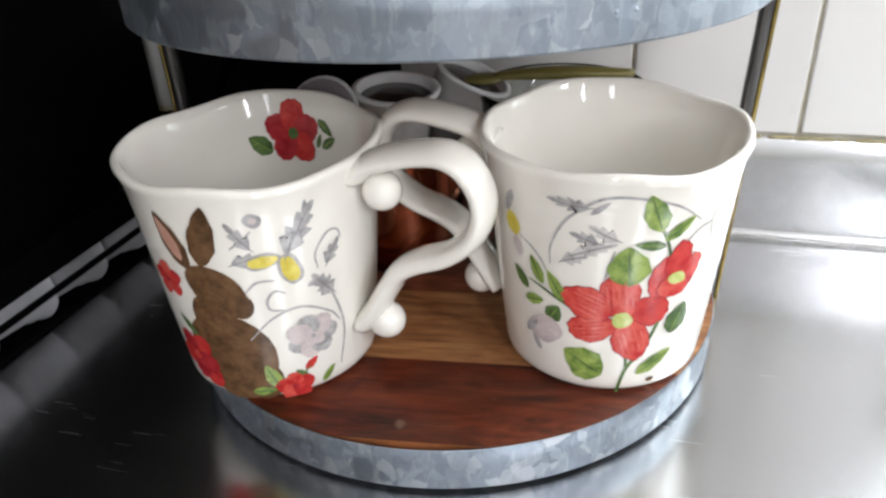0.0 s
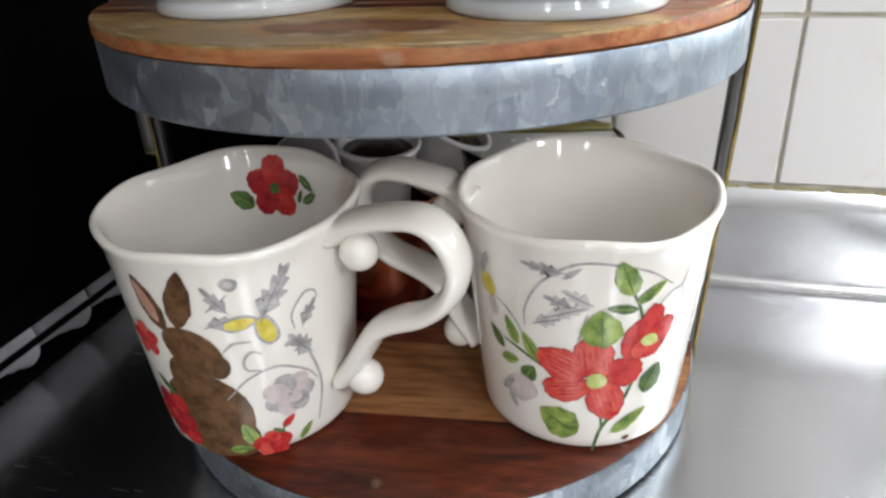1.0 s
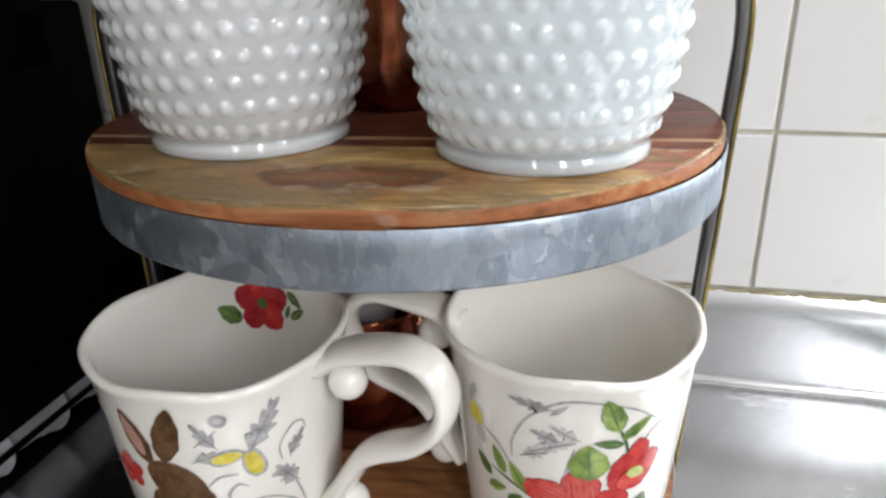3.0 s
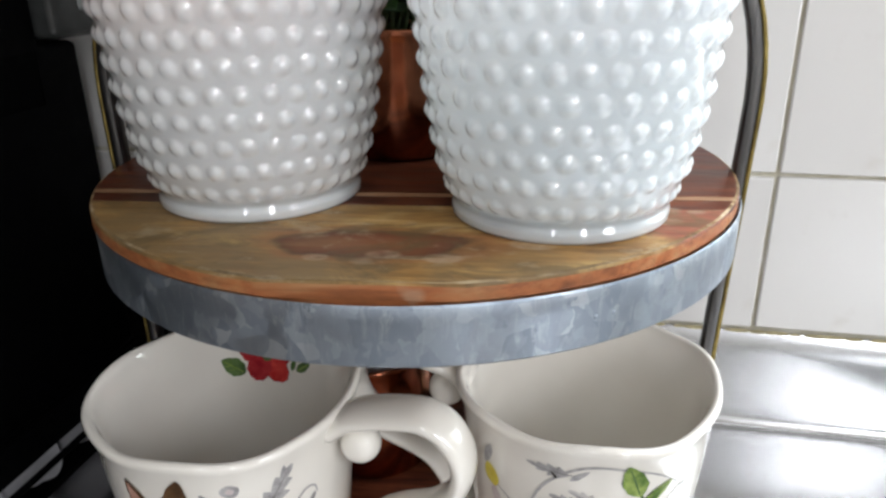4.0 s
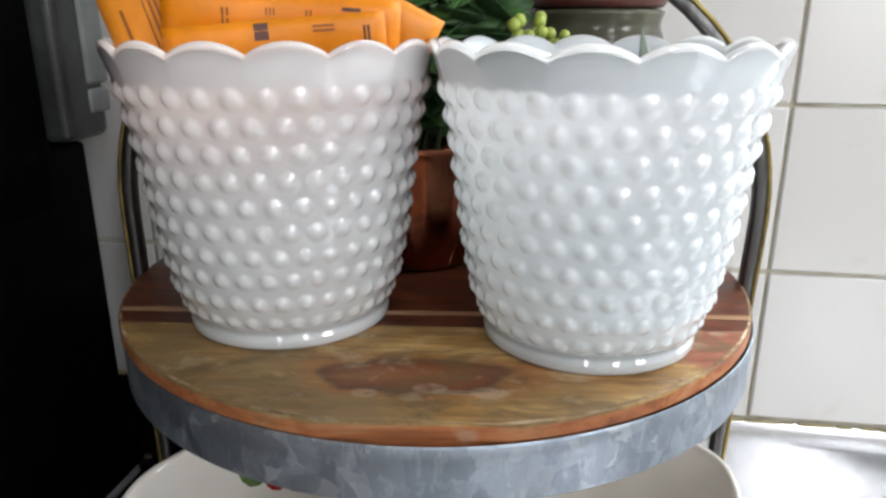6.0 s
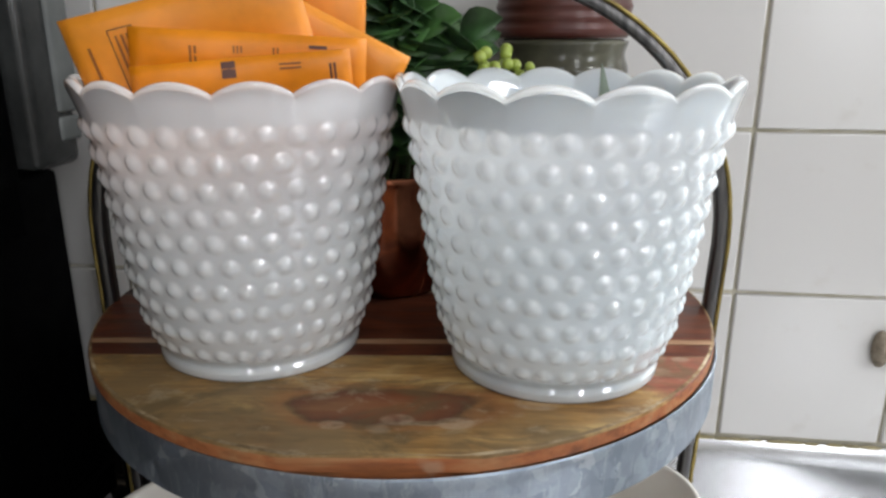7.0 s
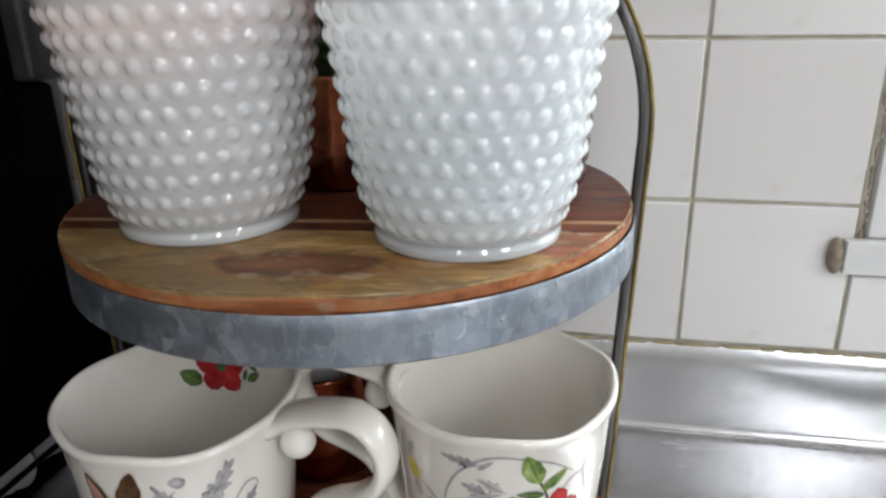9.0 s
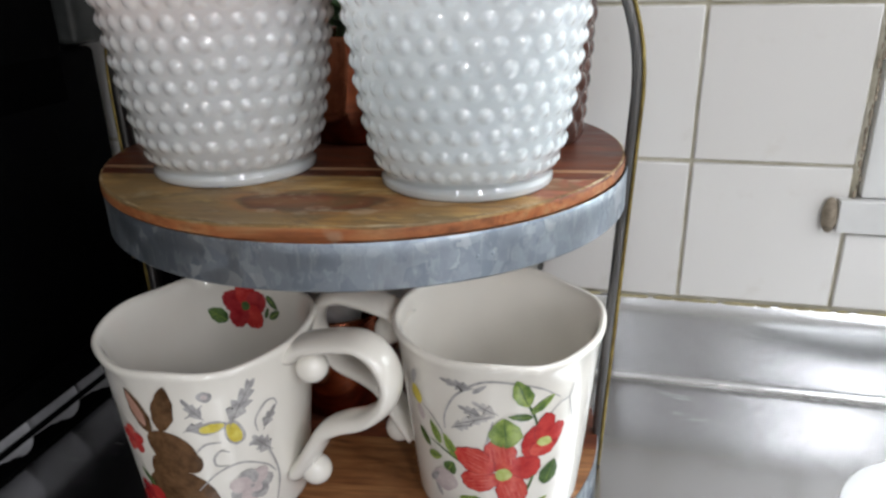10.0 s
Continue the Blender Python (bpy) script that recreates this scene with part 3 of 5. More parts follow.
def tier(z_low, z_band, z_top, planks, turn, rivets, at=(0.0, 0.0), shrink=1.0, slip=(0.0, 0.0)):
    """A galvanised band with a planked wooden disc in it; at: its centre on the stand; slip: how far the disc lies off the band's centre."""
    bm = bmesh.new()
    h = z_band - z_low
    t = 0.0012
    r = R_BAND * shrink
    prof = [(r - 0.012, z_low), (r - 0.001, z_low), (r, z_low + 0.001), (r, z_low + h * 0.3), (r, z_low + h * 0.65),
            (r + 0.0002, z_band - 0.001), (r - 0.0004, z_band), (r - t, z_band - 0.0006), (r - t, z_low + 0.0014), (r - 0.012, z_low + 0.0014)]
    lathe(bm, prof + prof[:1], 160)
    bmesh.ops.remove_doubles(bm, verts=bm.verts, dist=1e-6)
    band = part("band", bm, M_GALV, tray_stand, "mottled galvanised steel band", crease=40)
    band.matrix_local = pose(at[0], at[1], 0)
    bm = bmesh.new()
    for a in (-69.5, -66.7):
        c = Vector((math.cos(radians(a)), math.sin(radians(a)), 0)) * (r - 0.0012)
        ball(bm, c + Vector((0, 0, z_low + h * 0.5)), 0.0016, (1, 1, 1), 10, 8)
    if rivets:
        part("rivet", bm, M_GALV, band)
    else:
        bm.free()
    board = new("board")
    board.parent = tray_stand
    board.matrix_local = pose(at[0] + slip[0], at[1] + slip[1], 0)
    tagged(board, "planked acacia wood disc")
    for y0, y1, material in planks:
        bm = bmesh.new()
        plank_disc(bm, R_WOOD * shrink, y0 + 0.0002, y1 - 0.0002, z_low + 0.002, z_top, 0.0016 if rivets else 0.0006, z_band + 0.0004, r - 0.0045)
        p = part("plank", bm, [material, M_RIM, M_WORN if rivets else material], board, crease=40)
        p.matrix_local = pose(0, 0, 0, 0, 0, turn)


BOARD1 = 0.0302  # height of the lower board's top
TOP1, TOP2 = BOARD1 - COUNTER, 0.2280 - COUNTER
tier(0.0056 - COUNTER, 0.0292 - COUNTER, TOP1, ((-0.16, -0.090, M_RED), (-0.090, -0.024, M_HONEY), (-0.024, 0.03, M_DARK), (0.03, 0.1, M_RED), (0.1, 0.16, M_HONEY)), -9, False, (LOW_X - CX, LOW_Y - CY), 0.966)
tier(0.1970 - COUNTER, 0.2205 - COUNTER, TOP2, ((-0.16, -0.0755, M_TAN), (-0.0755, -0.0625, M_DARK), (-0.0625, -0.0575, M_PALE), (-0.0575, 0.0, M_DARK), (0.0, 0.07, M_RED), (0.07, 0.16, M_DARK)), -9, True, slip=(-0.0012, -0.0004))
for k in range(3):
    a = radians(90 + 120 * k)
    bm = bmesh.new()
    lathe(bm, [(0.0005, 0.0), (0.008, 0.0), (0.009, 0.001), (0.009, 0.0030), (0.0005, 0.0030)], 20)
    foot = part("foot", bm, M_BLACK, tray_stand, crease=40)
    foot.matrix_local = pose(LOW_X - CX + 0.12 * math.cos(a), LOW_Y - CY + 0.12 * math.sin(a), 0)

# the arched handle: a dark bar with a worn brass outer edge
ROD_R, ROD_L = Vector((0.1858, 0.3700)), Vector((-0.1300, 0.4250))
MID = (ROD_R + ROD_L) / 2
HALF = (ROD_R - ROD_L).length / 2
ROD_ANG = math.atan2(ROD_R.y - ROD_L.y, ROD_R.x - ROD_L.x)
LEAN_IN = 0.0105  # the uprights draw in towards their feet
path = []
for i in range(14):
    path.append((HALF - LEAN_IN * (1 - i / 13), COUNTER + 0.002 + (0.262 - COUNTER - 0.002) * i / 13))
for i in range(1, 40):
    a = math.pi * i / 40
    c, s = math.cos(a), math.sin(a)
    path.append((HALF * math.copysign(abs(c) ** 0.92, c), 0.262 + 0.137 * s ** 0.92))
for i in range(14):
    path.append((-HALF + LEAN_IN * 0.3 * i / 13, 0.262 - (0.262 - COUNTER - 0.002) * i / 13))


def strip(bm, offs, half_w, path2):
    """A flat bar along the path in the arch's plane; offs: inner and outer distance from it."""
    n = len(path2)
    rings = []
    for i, (x, z) in enumerate(path2):
        ax, az = path2[max(i - 1, 0)]
        bx, bz = path2[min(i + 1, n - 1)]
        t = Vector((bx - ax, bz - az)).normalized()
        nx, nz = t.y, -t.x  # outwards
        e = 0.0006
        o0, o1 = offs
        ring = []
        for o, y in ((o0, -half_w + e), (o0 + e, -half_w), (o1 - e, -half_w), (o1, -half_w + e), (o1, half_w - e), (o1 - e, half_w), (o0 + e, half_w), (o0, half_w - e)):
            ring.append(bm.verts.new((x + nx * o, y, z + nz * o)))
        rings.append(ring)
    for a, b in zip(rings, rings[1:]):
        for i in range(8):
            j = (i + 1) % 8
            bm.faces.new((a[i], a[j], b[j], b[i]))
    bm.faces.new(rings[0])
    bm.faces.new(rings[-1][::-1])


arch = new("handle_arch")
arch.parent = tray_stand
arch.matrix_local = Matrix.Translation((MID.x - CX, MID.y - CY, -COUNTER)) @ Matrix.Rotation(ROD_ANG, 4, "Z")
tagged(arch, "dark metal arched handle with worn brass edge")
bm = bmesh.new()
strip(bm, (-0.0030, 0.0022), 0.0042, path)
part("bar", bm, M_ROD, arch, crease=50)
bm = bmesh.new()
strip(bm, (0.0022, 0.0044), 0.0040, path)
part("edge_strip", bm, M_BRASS, arch, "worn brass edge strip", crease=50)

# ---- mugs ----
MUG_H = 0.1195


def mug_wave(a):
    return 0.0010 * math.cos(4 * a + 0.6) + 0.0006 * math.cos(7 * a - 0.9) + 0.0022 * math.sin(a) + 0.0024 * max(0.0, math.sin(a)) ** 1.5


def mug_r(z, a):
    """Outer radius of a mug at height z, direction a."""
    t = max(0.0, z / MUG_H)
    r = 0.0482 + 0.0110 * t ** 0.9
    lip = max(0.0, (z - 0.099) / 0.016)
    return r * (1 + 0.016 * t * t * math.cos(4 * a - 0.7) + 0.005 * t * t * math.cos(8 * a - 1.4)) + 0.0022 * lip * lip


def mug_point(deg, z, off=0.0003):
    a = radians(deg)
    r = mug_r(z, a) + off
    zz = z + mug_wave(a) * max(0.0, z / MUG_H) ** 5
    return Vector((r * math.cos(a), r * math.sin(a), zz))


def mug_inner_point(deg, z, off=0.0004):
    a = radians(deg)
    r = mug_r(z, a) - 0.0042 - off
    return Vector((r * math.cos(a), r * math.sin(a), z + mug_wave(a) * max(0.0, z / MUG_H) ** 5))


class Decor:
    """Painted patches that lie on a mug's skin; places are (degrees round the mug, height)."""

    def __init__(self, mug, place=mug_point, lift=0.0):
        self.mug, self.n = mug, 0
        self.place = lambda deg, z, off: place(deg, z + lift * min(1.0, z / 0.03), off)

    def patch(self, name, deg, z, turn, outline, material, rings=4, segs=22):
        bm = bmesh.new()
        self.n += 1
        off = 0.00090 if name == "painted_flower_centre" else 0.00028 + 0.00006 * (self.n % 9)
        k = math.degrees(1 / 0.055)
        c, s = math.cos(radians(turn)), math.sin(radians(turn))

        def put(x, y):
            return bm.verts.new(self.place(deg + (x * c - y * s) * k, max(0.0012, z + x * s + y * c), off))

        mid = put(0, 0)
        prev = None
        for ri in range(1, rings + 1):
            ring = []
            for i in range(segs):
                x, y = outline(2 * math.pi * i / segs)
                ring.append(put(x * ri / rings, y * ri / rings))
            for i in range(segs):
                j = (i + 1) % segs
                if prev is None:
                    bm.faces.new((mid, ring[i], ring[j]))
                else:
                    bm.faces.new((prev[i], ring[i], ring[j], prev[j]))
            prev = ring
        return part(name, bm, material, self.mug)

    def oval(self, name, deg, z, w, h, material, turn=0.0, wob=0.06):
        rng = random.Random(int(deg * 7 + z * 9000))
        p1, p2 = rng.random() * 6, rng.random() * 6

        def outline(a):
            fray = 0.035 * math.sin(11 * a + p2) if name == "painted_petal" else 0.0
            return w * math.cos(a) * (1 + wob * math.sin(3 * a + p1) + fray), h * math.sin(a) * (1 + wob * math.sin(4 * a + p2) + fray)

        if name == "painted_petal" and w > 0.005 and material in (P_CORAL, P_RED):
            # a darker brushed edge that shows round the petal
            self.patch("painted_edge", deg, z, turn, lambda a: tuple(1.07 * x for x in outline(a)), P_DEEPRED, 2, 36)
        made = self.patch(name, deg, z, turn, outline, material, 4, 36 if name == "painted_petal" else 22)
        if name == "painted_petal" and w > 0.005 and material is P_CORAL:
            # brushed streaks along the petal, pale ones and dark ones in turn
            k = math.degrees(1 / 0.055)
            along = turn if w >= h else turn + 90
            long, wide = max(w, h), min(w, h)
            c, sn = math.cos(radians(along)), math.sin(radians(along))
            for off in (-0.62, -0.3, 0.02, 0.32, 0.6):
                reach = math.sqrt(1 - off * off)
                lo, hi = -reach * rng.uniform(0.3, 0.8), reach * rng.uniform(0.35, 0.8)
                ends = [(x * long * c - off * wide * sn, x * long * sn + off * wide * c) for x in (lo, (lo + hi) / 2, hi)]
                self.n = 7
                self.stroke([(deg + x * k, z + y) for x, y in ends], wide * rng.uniform(0.07, 0.15), P_BLUSH, "painted_streak")
        return made

    def leaf(self, deg, z, length, width, turn, material, name="painted_leaf"):
        def outline(a):
            x = math.cos(a)
            w = (1 - x * x) ** 0.75 * (1 - 0.28 * x)
            jag = 1 + 0.07 * math.sin(a * 9)
            return length / 2 * x, math.copysign(width / 2 * w * jag, math.sin(a))
        if material in (P_GREY, P_PALE) and length >= 0.0115:
            # an acanthus leaf: deep lobes on both sides of a rib
            k = math.degrees(1 / 0.055)
            c, sn = math.cos(radians(turn)), math.sin(radians(turn))
            lobes = 3 if length < 0.016 else 4

            def lobed(a):
                x = math.cos(a)
                w = (1 - x * x) ** 0.6 * (1 - 0.45 * x)
                saw = (x * 0.5 + 0.5) * lobes % 1.0
                return length / 2 * (x + 0.10 * saw), math.copysign(max(width, 0.0052) * 0.62 * w * (0.42 + 0.75 * saw), math.sin(a))

            made = self.patch(name, deg, z, turn, lobed, P_PALEGREY if material is P_PALE else material, 2, 64)
            self.n = 7
            self.stroke([(deg + (x * c - y * sn) * k, z + x * sn + y * c) for x, y in ((-0.62 * length, -0.05 * length), (-0.1 * length, 0.0), (0.42 * length, 0.01 * length))], 0.0008, P_DARKGREY, "painted_rib")
            return made
        made = self.patch(name, deg, z, turn, outline, material, 3, 26)
        if width > 0.0045 and material in (P_GREEN, P_DKGREEN):
            k = math.degrees(1 / 0.055)
            c, sn = math.cos(radians(turn)), math.sin(radians(turn))
            self.n = 7
            rib = P_DKGREEN if material is P_GREEN else P_GREEN
            self.stroke([(deg + x * length * c * k, z + x * length * sn) for x in (-0.42, 0.0, 0.40)], 0.0009, rib, "painted_vein")
            for x, side in ((-0.2, 1), (-0.15, -1), (0.08, 1), (0.1, -1)):
                x1, y1 = (x + 0.16) * length, side * width * 0.28
                self.stroke([(deg + x * length * c * k, z + x * length * sn), (deg + (x1 * c - y1 * sn) * k, z + x1 * sn + y1 * c)], 0.0006, rib, "painted_vein")
        return made

    def stroke(self, pts, width, material, name="painted_scroll", taper=True):
        """A brush stroke through (degrees, height) points."""
        bm = bmesh.new()
        self.n += 1
        off = 0.00026 + 0.00005 * (self.n % 9)
        k = math.degrees(1 / 0.055)
        path = smooth_path([(d / k, z, 0) for d, z in pts], 8)
        n = len(path)
        rows = []
        for i, p in enumerate(path):
            t = (path[min(i + 1, n - 1)] - path[max(i - 1, 0)]).normalized()
            w = width / 2 * (0.25 + 0.75 * math.sin(math.pi * (0.08 + 0.84 * i / (n - 1)))) if taper else width / 2
            rows.append([bm.verts.new(self.place((p.x - t.y * w * sgn) * k, max(0.0012, p.y + t.x * w * sgn), off)) for sgn in (-1, 1)])
        for a, b in zip(rows, rows[1:]):
            bm.faces.new((a[0], a[1], b[1], b[0]))
        return part(name, bm, material, self.mug)

    def flower(self, deg, z, r, material, centre, squash=1.0, start=20, petals=5):
        k = math.degrees(1 / 0.055)
        for i in range(petals):
            a = radians(start + 360 * i / petals)
            dx, dz = math.cos(a) * r * 0.58, math.sin(a) * r * 0.58 * squash
            self.oval("painted_petal", deg + dx * k, z + dz, r * 0.52, r * 0.46, material[i % len(material)], math.degrees(math.atan2(dz, dx)), 0.05)
        self.oval("painted_flower_centre", deg, z, r * 0.2, r * 0.2, centre)


def mug(label, at, handle):
    ob = thing("mug", label, "mug", "matching painted mugs", at=at)
    bm = bmesh.new()
    outer = [(None, z) for z in (0.0045, 0.008, 0.016, 0.026, 0.036, 0.046, 0.056, 0.066, 0.076, 0.086, 0.094, 0.100, 0.105, 0.109, 0.112, 0.1145)]
    prof = [(0.0005, 0.0025), (0.034, 0.0025), (0.038, 0.0008), (0.0425, 0.0), (0.0462, 0.0012)] + outer
    prof += [("lip", k) for k in range(1, 6)]
    prof += [("in", z) for z in (0.1125, 0.108, 0.100, 0.088, 0.074, 0.058, 0.042, 0.026, 0.016, 0.011)]
    prof += [(0.038, 0.0078), (0.028, 0.0066), (0.0005, 0.0062)]

    def warp(r, z, a):
        if r is None:
            rr, zz = mug_r(z, a), z
        elif r == "lip":
            th = math.pi * z / 6
            rr, zz = mug_r(0.1145, a) - 0.0021 + 0.0021 * math.cos(th), 0.1145 + 0.0026 * math.sin(th)
        elif r == "in":
            rr, zz = mug_r(z, a) - 0.0042, z
        else:
            rr, zz = r, z
        return rr, zz + mug_wave(a) * max(0.0, zz / MUG_H) ** 5

    rings = lathe(bm, prof, 96, warp)
    part("body", bm, M_GLAZE, ob, "glossy cream glazed body with a wavy lip")
    bm = bmesh.new()
    c, s = math.cos(radians(handle)), math.sin(radians(handle))
    pts = [(0.0555, 0.1050), (0.0640, 0.1115), (0.0750, 0.1152), (0.0880, 0.1178), (0.0985, 0.1182), (0.1072, 0.1140), (0.1135, 0.1050), (0.1150, 0.0945), (0.1105, 0.0825), (0.0990, 0.0720), (0.0840, 0.0655), (0.0740, 0.0590), (0.0665, 0.0480), (0.0600, 0.0370), (0.0530, 0.0270)]
    path = smooth_path([(x * c, x * s, z) for x, z in pts], 6)
    tube(bm, path, lambda t: 0.0056 - 0.0007 * math.sin(math.pi * t), 18, 2.3, (-s, c, 0))
    # a soft ridge over the crown
    ball(bm, (0.1000 * c, 0.1000 * s, 0.1190), 0.0052, (0.95, 0.95, 0.75), 14, 10)
    ball(bm, (0.0672 * c, 0.0672 * s, 0.0980), 0.0092, (1, 1, 1), 20, 14)
    ball(bm, (0.0635 * c, 0.0635 * s, 0.0285), 0.0092, (1, 1, 1), 20, 14)
    part("handle", bm, M_GLAZE, ob, "scrolled cream glazed handle with curled ends")
    return ob


mug_a = mug("cream glazed mug painted with brown shapes, grey scrolls and red flowers", pose(-0.0648, 0.3310, BOARD1 + 0.0002), -23)
d = Decor(mug_a, lift=0.0012)
# plain brown painted shapes
d.oval("painted_brown_shape", -103.0, 0.0262, 0.0225, 0.0262, P_BROWN, 12, 0.03)
d.oval("painted_brown_shape", -89.0, 0.0130, 0.0105, 0.0115, P_BROWN, 0, 0.03)
d.oval("painted_brown_shape", -107.0, 0.0500, 0.0115, 0.0120, P_BROWN, 0, 0.03)
d.oval("painted_brown_shape", -101.5, 0.0645, 0.0160, 0.0112, P_BROWN, -43, 0.03)
d.oval("painted_brown_shape", -93.0, 0.0572, 0.0078, 0.0070, P_BROWN, -40, 0.03)
d.leaf(-118.0, 0.0890, 0.0300, 0.0105, 110, P_BROWN, "painted_brown_shape")
d.leaf(-119.0, 0.0900, 0.0230, 0.0062, 110, P_PINKBROWN, "painted_pink_shape")
d.leaf(-101.5, 0.0925, 0.0310, 0.0120, 76, P_BROWN, "painted_brown_shape")
# grey scrolls
d.stroke([(-90.4, 0.0866), (-84, 0.0915), (-80.3, 0.0953)], 0.0012, P_GREY)
d.oval("painted_grey_berry", -78.8, 0.1004, 0.0036, 0.0036, P_GREY)
d.oval("painted_pale_berry", -78.8, 0.1004, 0.0016, 0.0016, P_PALE)
d.leaf(-86, 0.0925, 0.0150, 0.0042, 120, P_GREY)
d.leaf(-84, 0.0810, 0.0140, 0.0026, 15, P_GREY)
d.leaf(-61, 0.0925, 0.0260, 0.0088, 58, P_GREY)
d.leaf(-57, 0.1010, 0.0100, 0.0030, 90, P_GREY)
d.stroke([(-40.5, 0.0800), (-42.5, 0.0850), (-48.0, 0.0854), (-54.5, 0.0774), (-53.9, 0.0690)], 0.0012, P_GREY)
d.leaf(-46, 0.0755, 0.0130, 0.0030, 55, P_GREY)
d.leaf(-52, 0.0600, 0.0160, 0.0075, 125, P_GREY)
d.leaf(-56, 0.0630, 0.0080, 0.0030, 20, P_GREY)
d.stroke([(-52, 0.0585), (-47.6, 0.0532), (-41.7, 0.0322), (-45.2, 0.0110)], 0.0013, P_GREY)
d.stroke([(-90.9, 0.0372), (-77.9, 0.0488), (-64.1, 0.0518), (-50.0, 0.0440), (-44, 0.036)], 0.0012, P_GREY)
d.stroke([(-72.0, 0.0520), (-78.4, 0.0537), (-79.0, 0.0590), (-75.0, 0.0632), (-70.5, 0.0612)], 0.0013, P_GREY)
d.stroke([(-88, 0.0640), (-82, 0.0690), (-74, 0.0690)], 0.0012, P_GREY)
d.flower(-60.4, 0.0339, 0.0120, [P_GREY, P_PALE], P_PALE, 0.9, 0, 7)
d.flower(-60.4, 0.0339, 0.0065, [P_PALE], P_GREY, 0.9, 25, 5)
# yellow wings
d.oval("painted_yellow_shape", -78.5, 0.0795, 0.0078, 0.0042, P_GREY, 8)
d.oval("painted_yellow_shape", -78.0, 0.0793, 0.0064, 0.0030, P_YELLOW, 8)
d.oval("painted_yellow_shape", -66.5, 0.0735, 0.0050, 0.0088, P_GREY, 15)
d.oval("painted_yellow_shape", -66.8, 0.0735, 0.0036, 0.0072, P_YELLOW, 15)
# red flowers and leaves
d.flower(-129.5, 0.0660, 0.0085, [P_RED, P_CORAL], P_DEEPRED, 1.1)
d.flower(-127.0, 0.0230, 0.0125, [P_RED, P_DEEPRED], P_CORAL, 1.1, 50)
d.oval("painted_petal", -120.0, 0.0120, 0.0060, 0.0065, P_RED)
d.leaf(-126.0, 0.0410, 0.0140, 0.0040, 130, P_DKGREEN)
d.leaf(-84.0, 0.0150, 0.0150, 0.0078, 110, P_GREEN)
d.leaf(-90.0, 0.0065, 0.0130, 0.0050, 5, P_GREEN)
d.flower(-73.0, 0.0075, 0.0095, [P_RED, P_CORAL], P_DEEPRED, 0.6)
d.leaf(-62.8, 0.0185, 0.0090, 0.0042, 40, P_RED, "painted_bud")
d.stroke([(-70, 0.0100), (-66, 0.0150), (-63, 0.0170)], 0.0009, P_DKGREEN, "painted_stem")
d.leaf(-68.5, 0.0140, 0.0080, 0.0032, 140, P_DKGREEN)
d.leaf(-53.7, 0.0090, 0.0110, 0.0040, 45, P_GREEN)
# flower inside
din = Decor(mug_a, mug_inner_point)
din.flower(80.7, 0.0975, 0.0148, [P_DEEPRED, P_RED], P_DKGREEN, 0.95, 18)
din.leaf(101.0, 0.0920, 0.0150, 0.0095, 35, P_DKGREEN)
din.leaf(59.0, 0.1015, 0.0120, 0.0050, 215, P_DKGREEN)
din.leaf(57.0, 0.0945, 0.0120, 0.0048, 145, P_DKGREEN)
din.leaf(64.0, 0.0945, 0.0080, 0.0030, 110, P_DKGREEN)

mug_b = mug("cream glazed mug painted with two red flowers and green leaves", pose(0.1025, 0.3262, BOARD1 + 0.0002), 163)
d = Decor(mug_b, lift=0.0022)
d.stroke([(-127.6, 0.0680), (-127.0, 0.0780), (-119.6, 0.0925), (-106.4, 0.1030), (-91.8, 0.1045), (-75.8, 0.1005), (-62, 0.0905)], 0.0014, P_GREY)
d.leaf(-119, 0.1000, 0.0170, 0.0038, 170, P_GREY)
d.leaf(-106, 0.0990, 0.0100, 0.0026, 40, P_GREY)
d.leaf(-108, 0.0790, 0.0190, 0.0045, 20, P_PALE)
d.leaf(-112, 0.0840, 0.0120, 0.0032, 160, P_GREY)
d.leaf(-104, 0.0870, 0.0130, 0.0036, 150, P_PALE)
d.leaf(-116, 0.0735, 0.0120, 0.0030, 20, P_PALE)
d.stroke([(-99.1, 0.0790), (-102, 0.0660), (-105, 0.0550)], 0.0014, P_GREY)
d.stroke([(-145.3, 0.0774), (-137, 0.0730), (-130.7, 0.0660), (-127, 0.0560)], 0.0010, P_GREY)
d.stroke([(-71.4, 0.0776), (-62, 0.0860), (-55.1, 0.0880), (-52, 0.0960)], 0.0010, P_GREY)
d.stroke([(-55.1, 0.0880), (-53, 0.0800), (-50.5, 0.0720)], 0.0009, P_GREY)
d.oval("painted_yellow_shape", -148.7, 0.0815, 0.0042, 0.0058, P_YELLOW, 20)
d.oval("painted_grey_shape", -150.0, 0.0925, 0.0022, 0.0060, P_GREY, -20)
d.oval("painted_grey_shape", -146.0, 0.0710, 0.0026, 0.0050, P_PALE, 20)
d.oval("painted_pale_bloom", -131.0, 0.0310, 0.0095, 0.0075, P_PALE, 20)
d.leaf(-139, 0.0300, 0.0110, 0.0040, 50, P_GREY)
d.leaf(-137, 0.0220, 0.0100, 0.0036, 120, P_GREY)
d.stroke([(-92, 0.0015), (-88.2, 0.0153), (-79.6, 0.0283), (-74, 0.044)], 0.0018, P_DKGREEN, "painted_stem", False)
d.stroke([(-88.2, 0.0153), (-90, 0.0260), (-91, 0.032)], 0.0014, P_DKGREEN, "painted_stem", False)
d.stroke([(-74, 0.0720), (-77.5, 0.0830), (-82.7, 0.0932)], 0.0014, P_DKGREEN, "painted_stem", False)
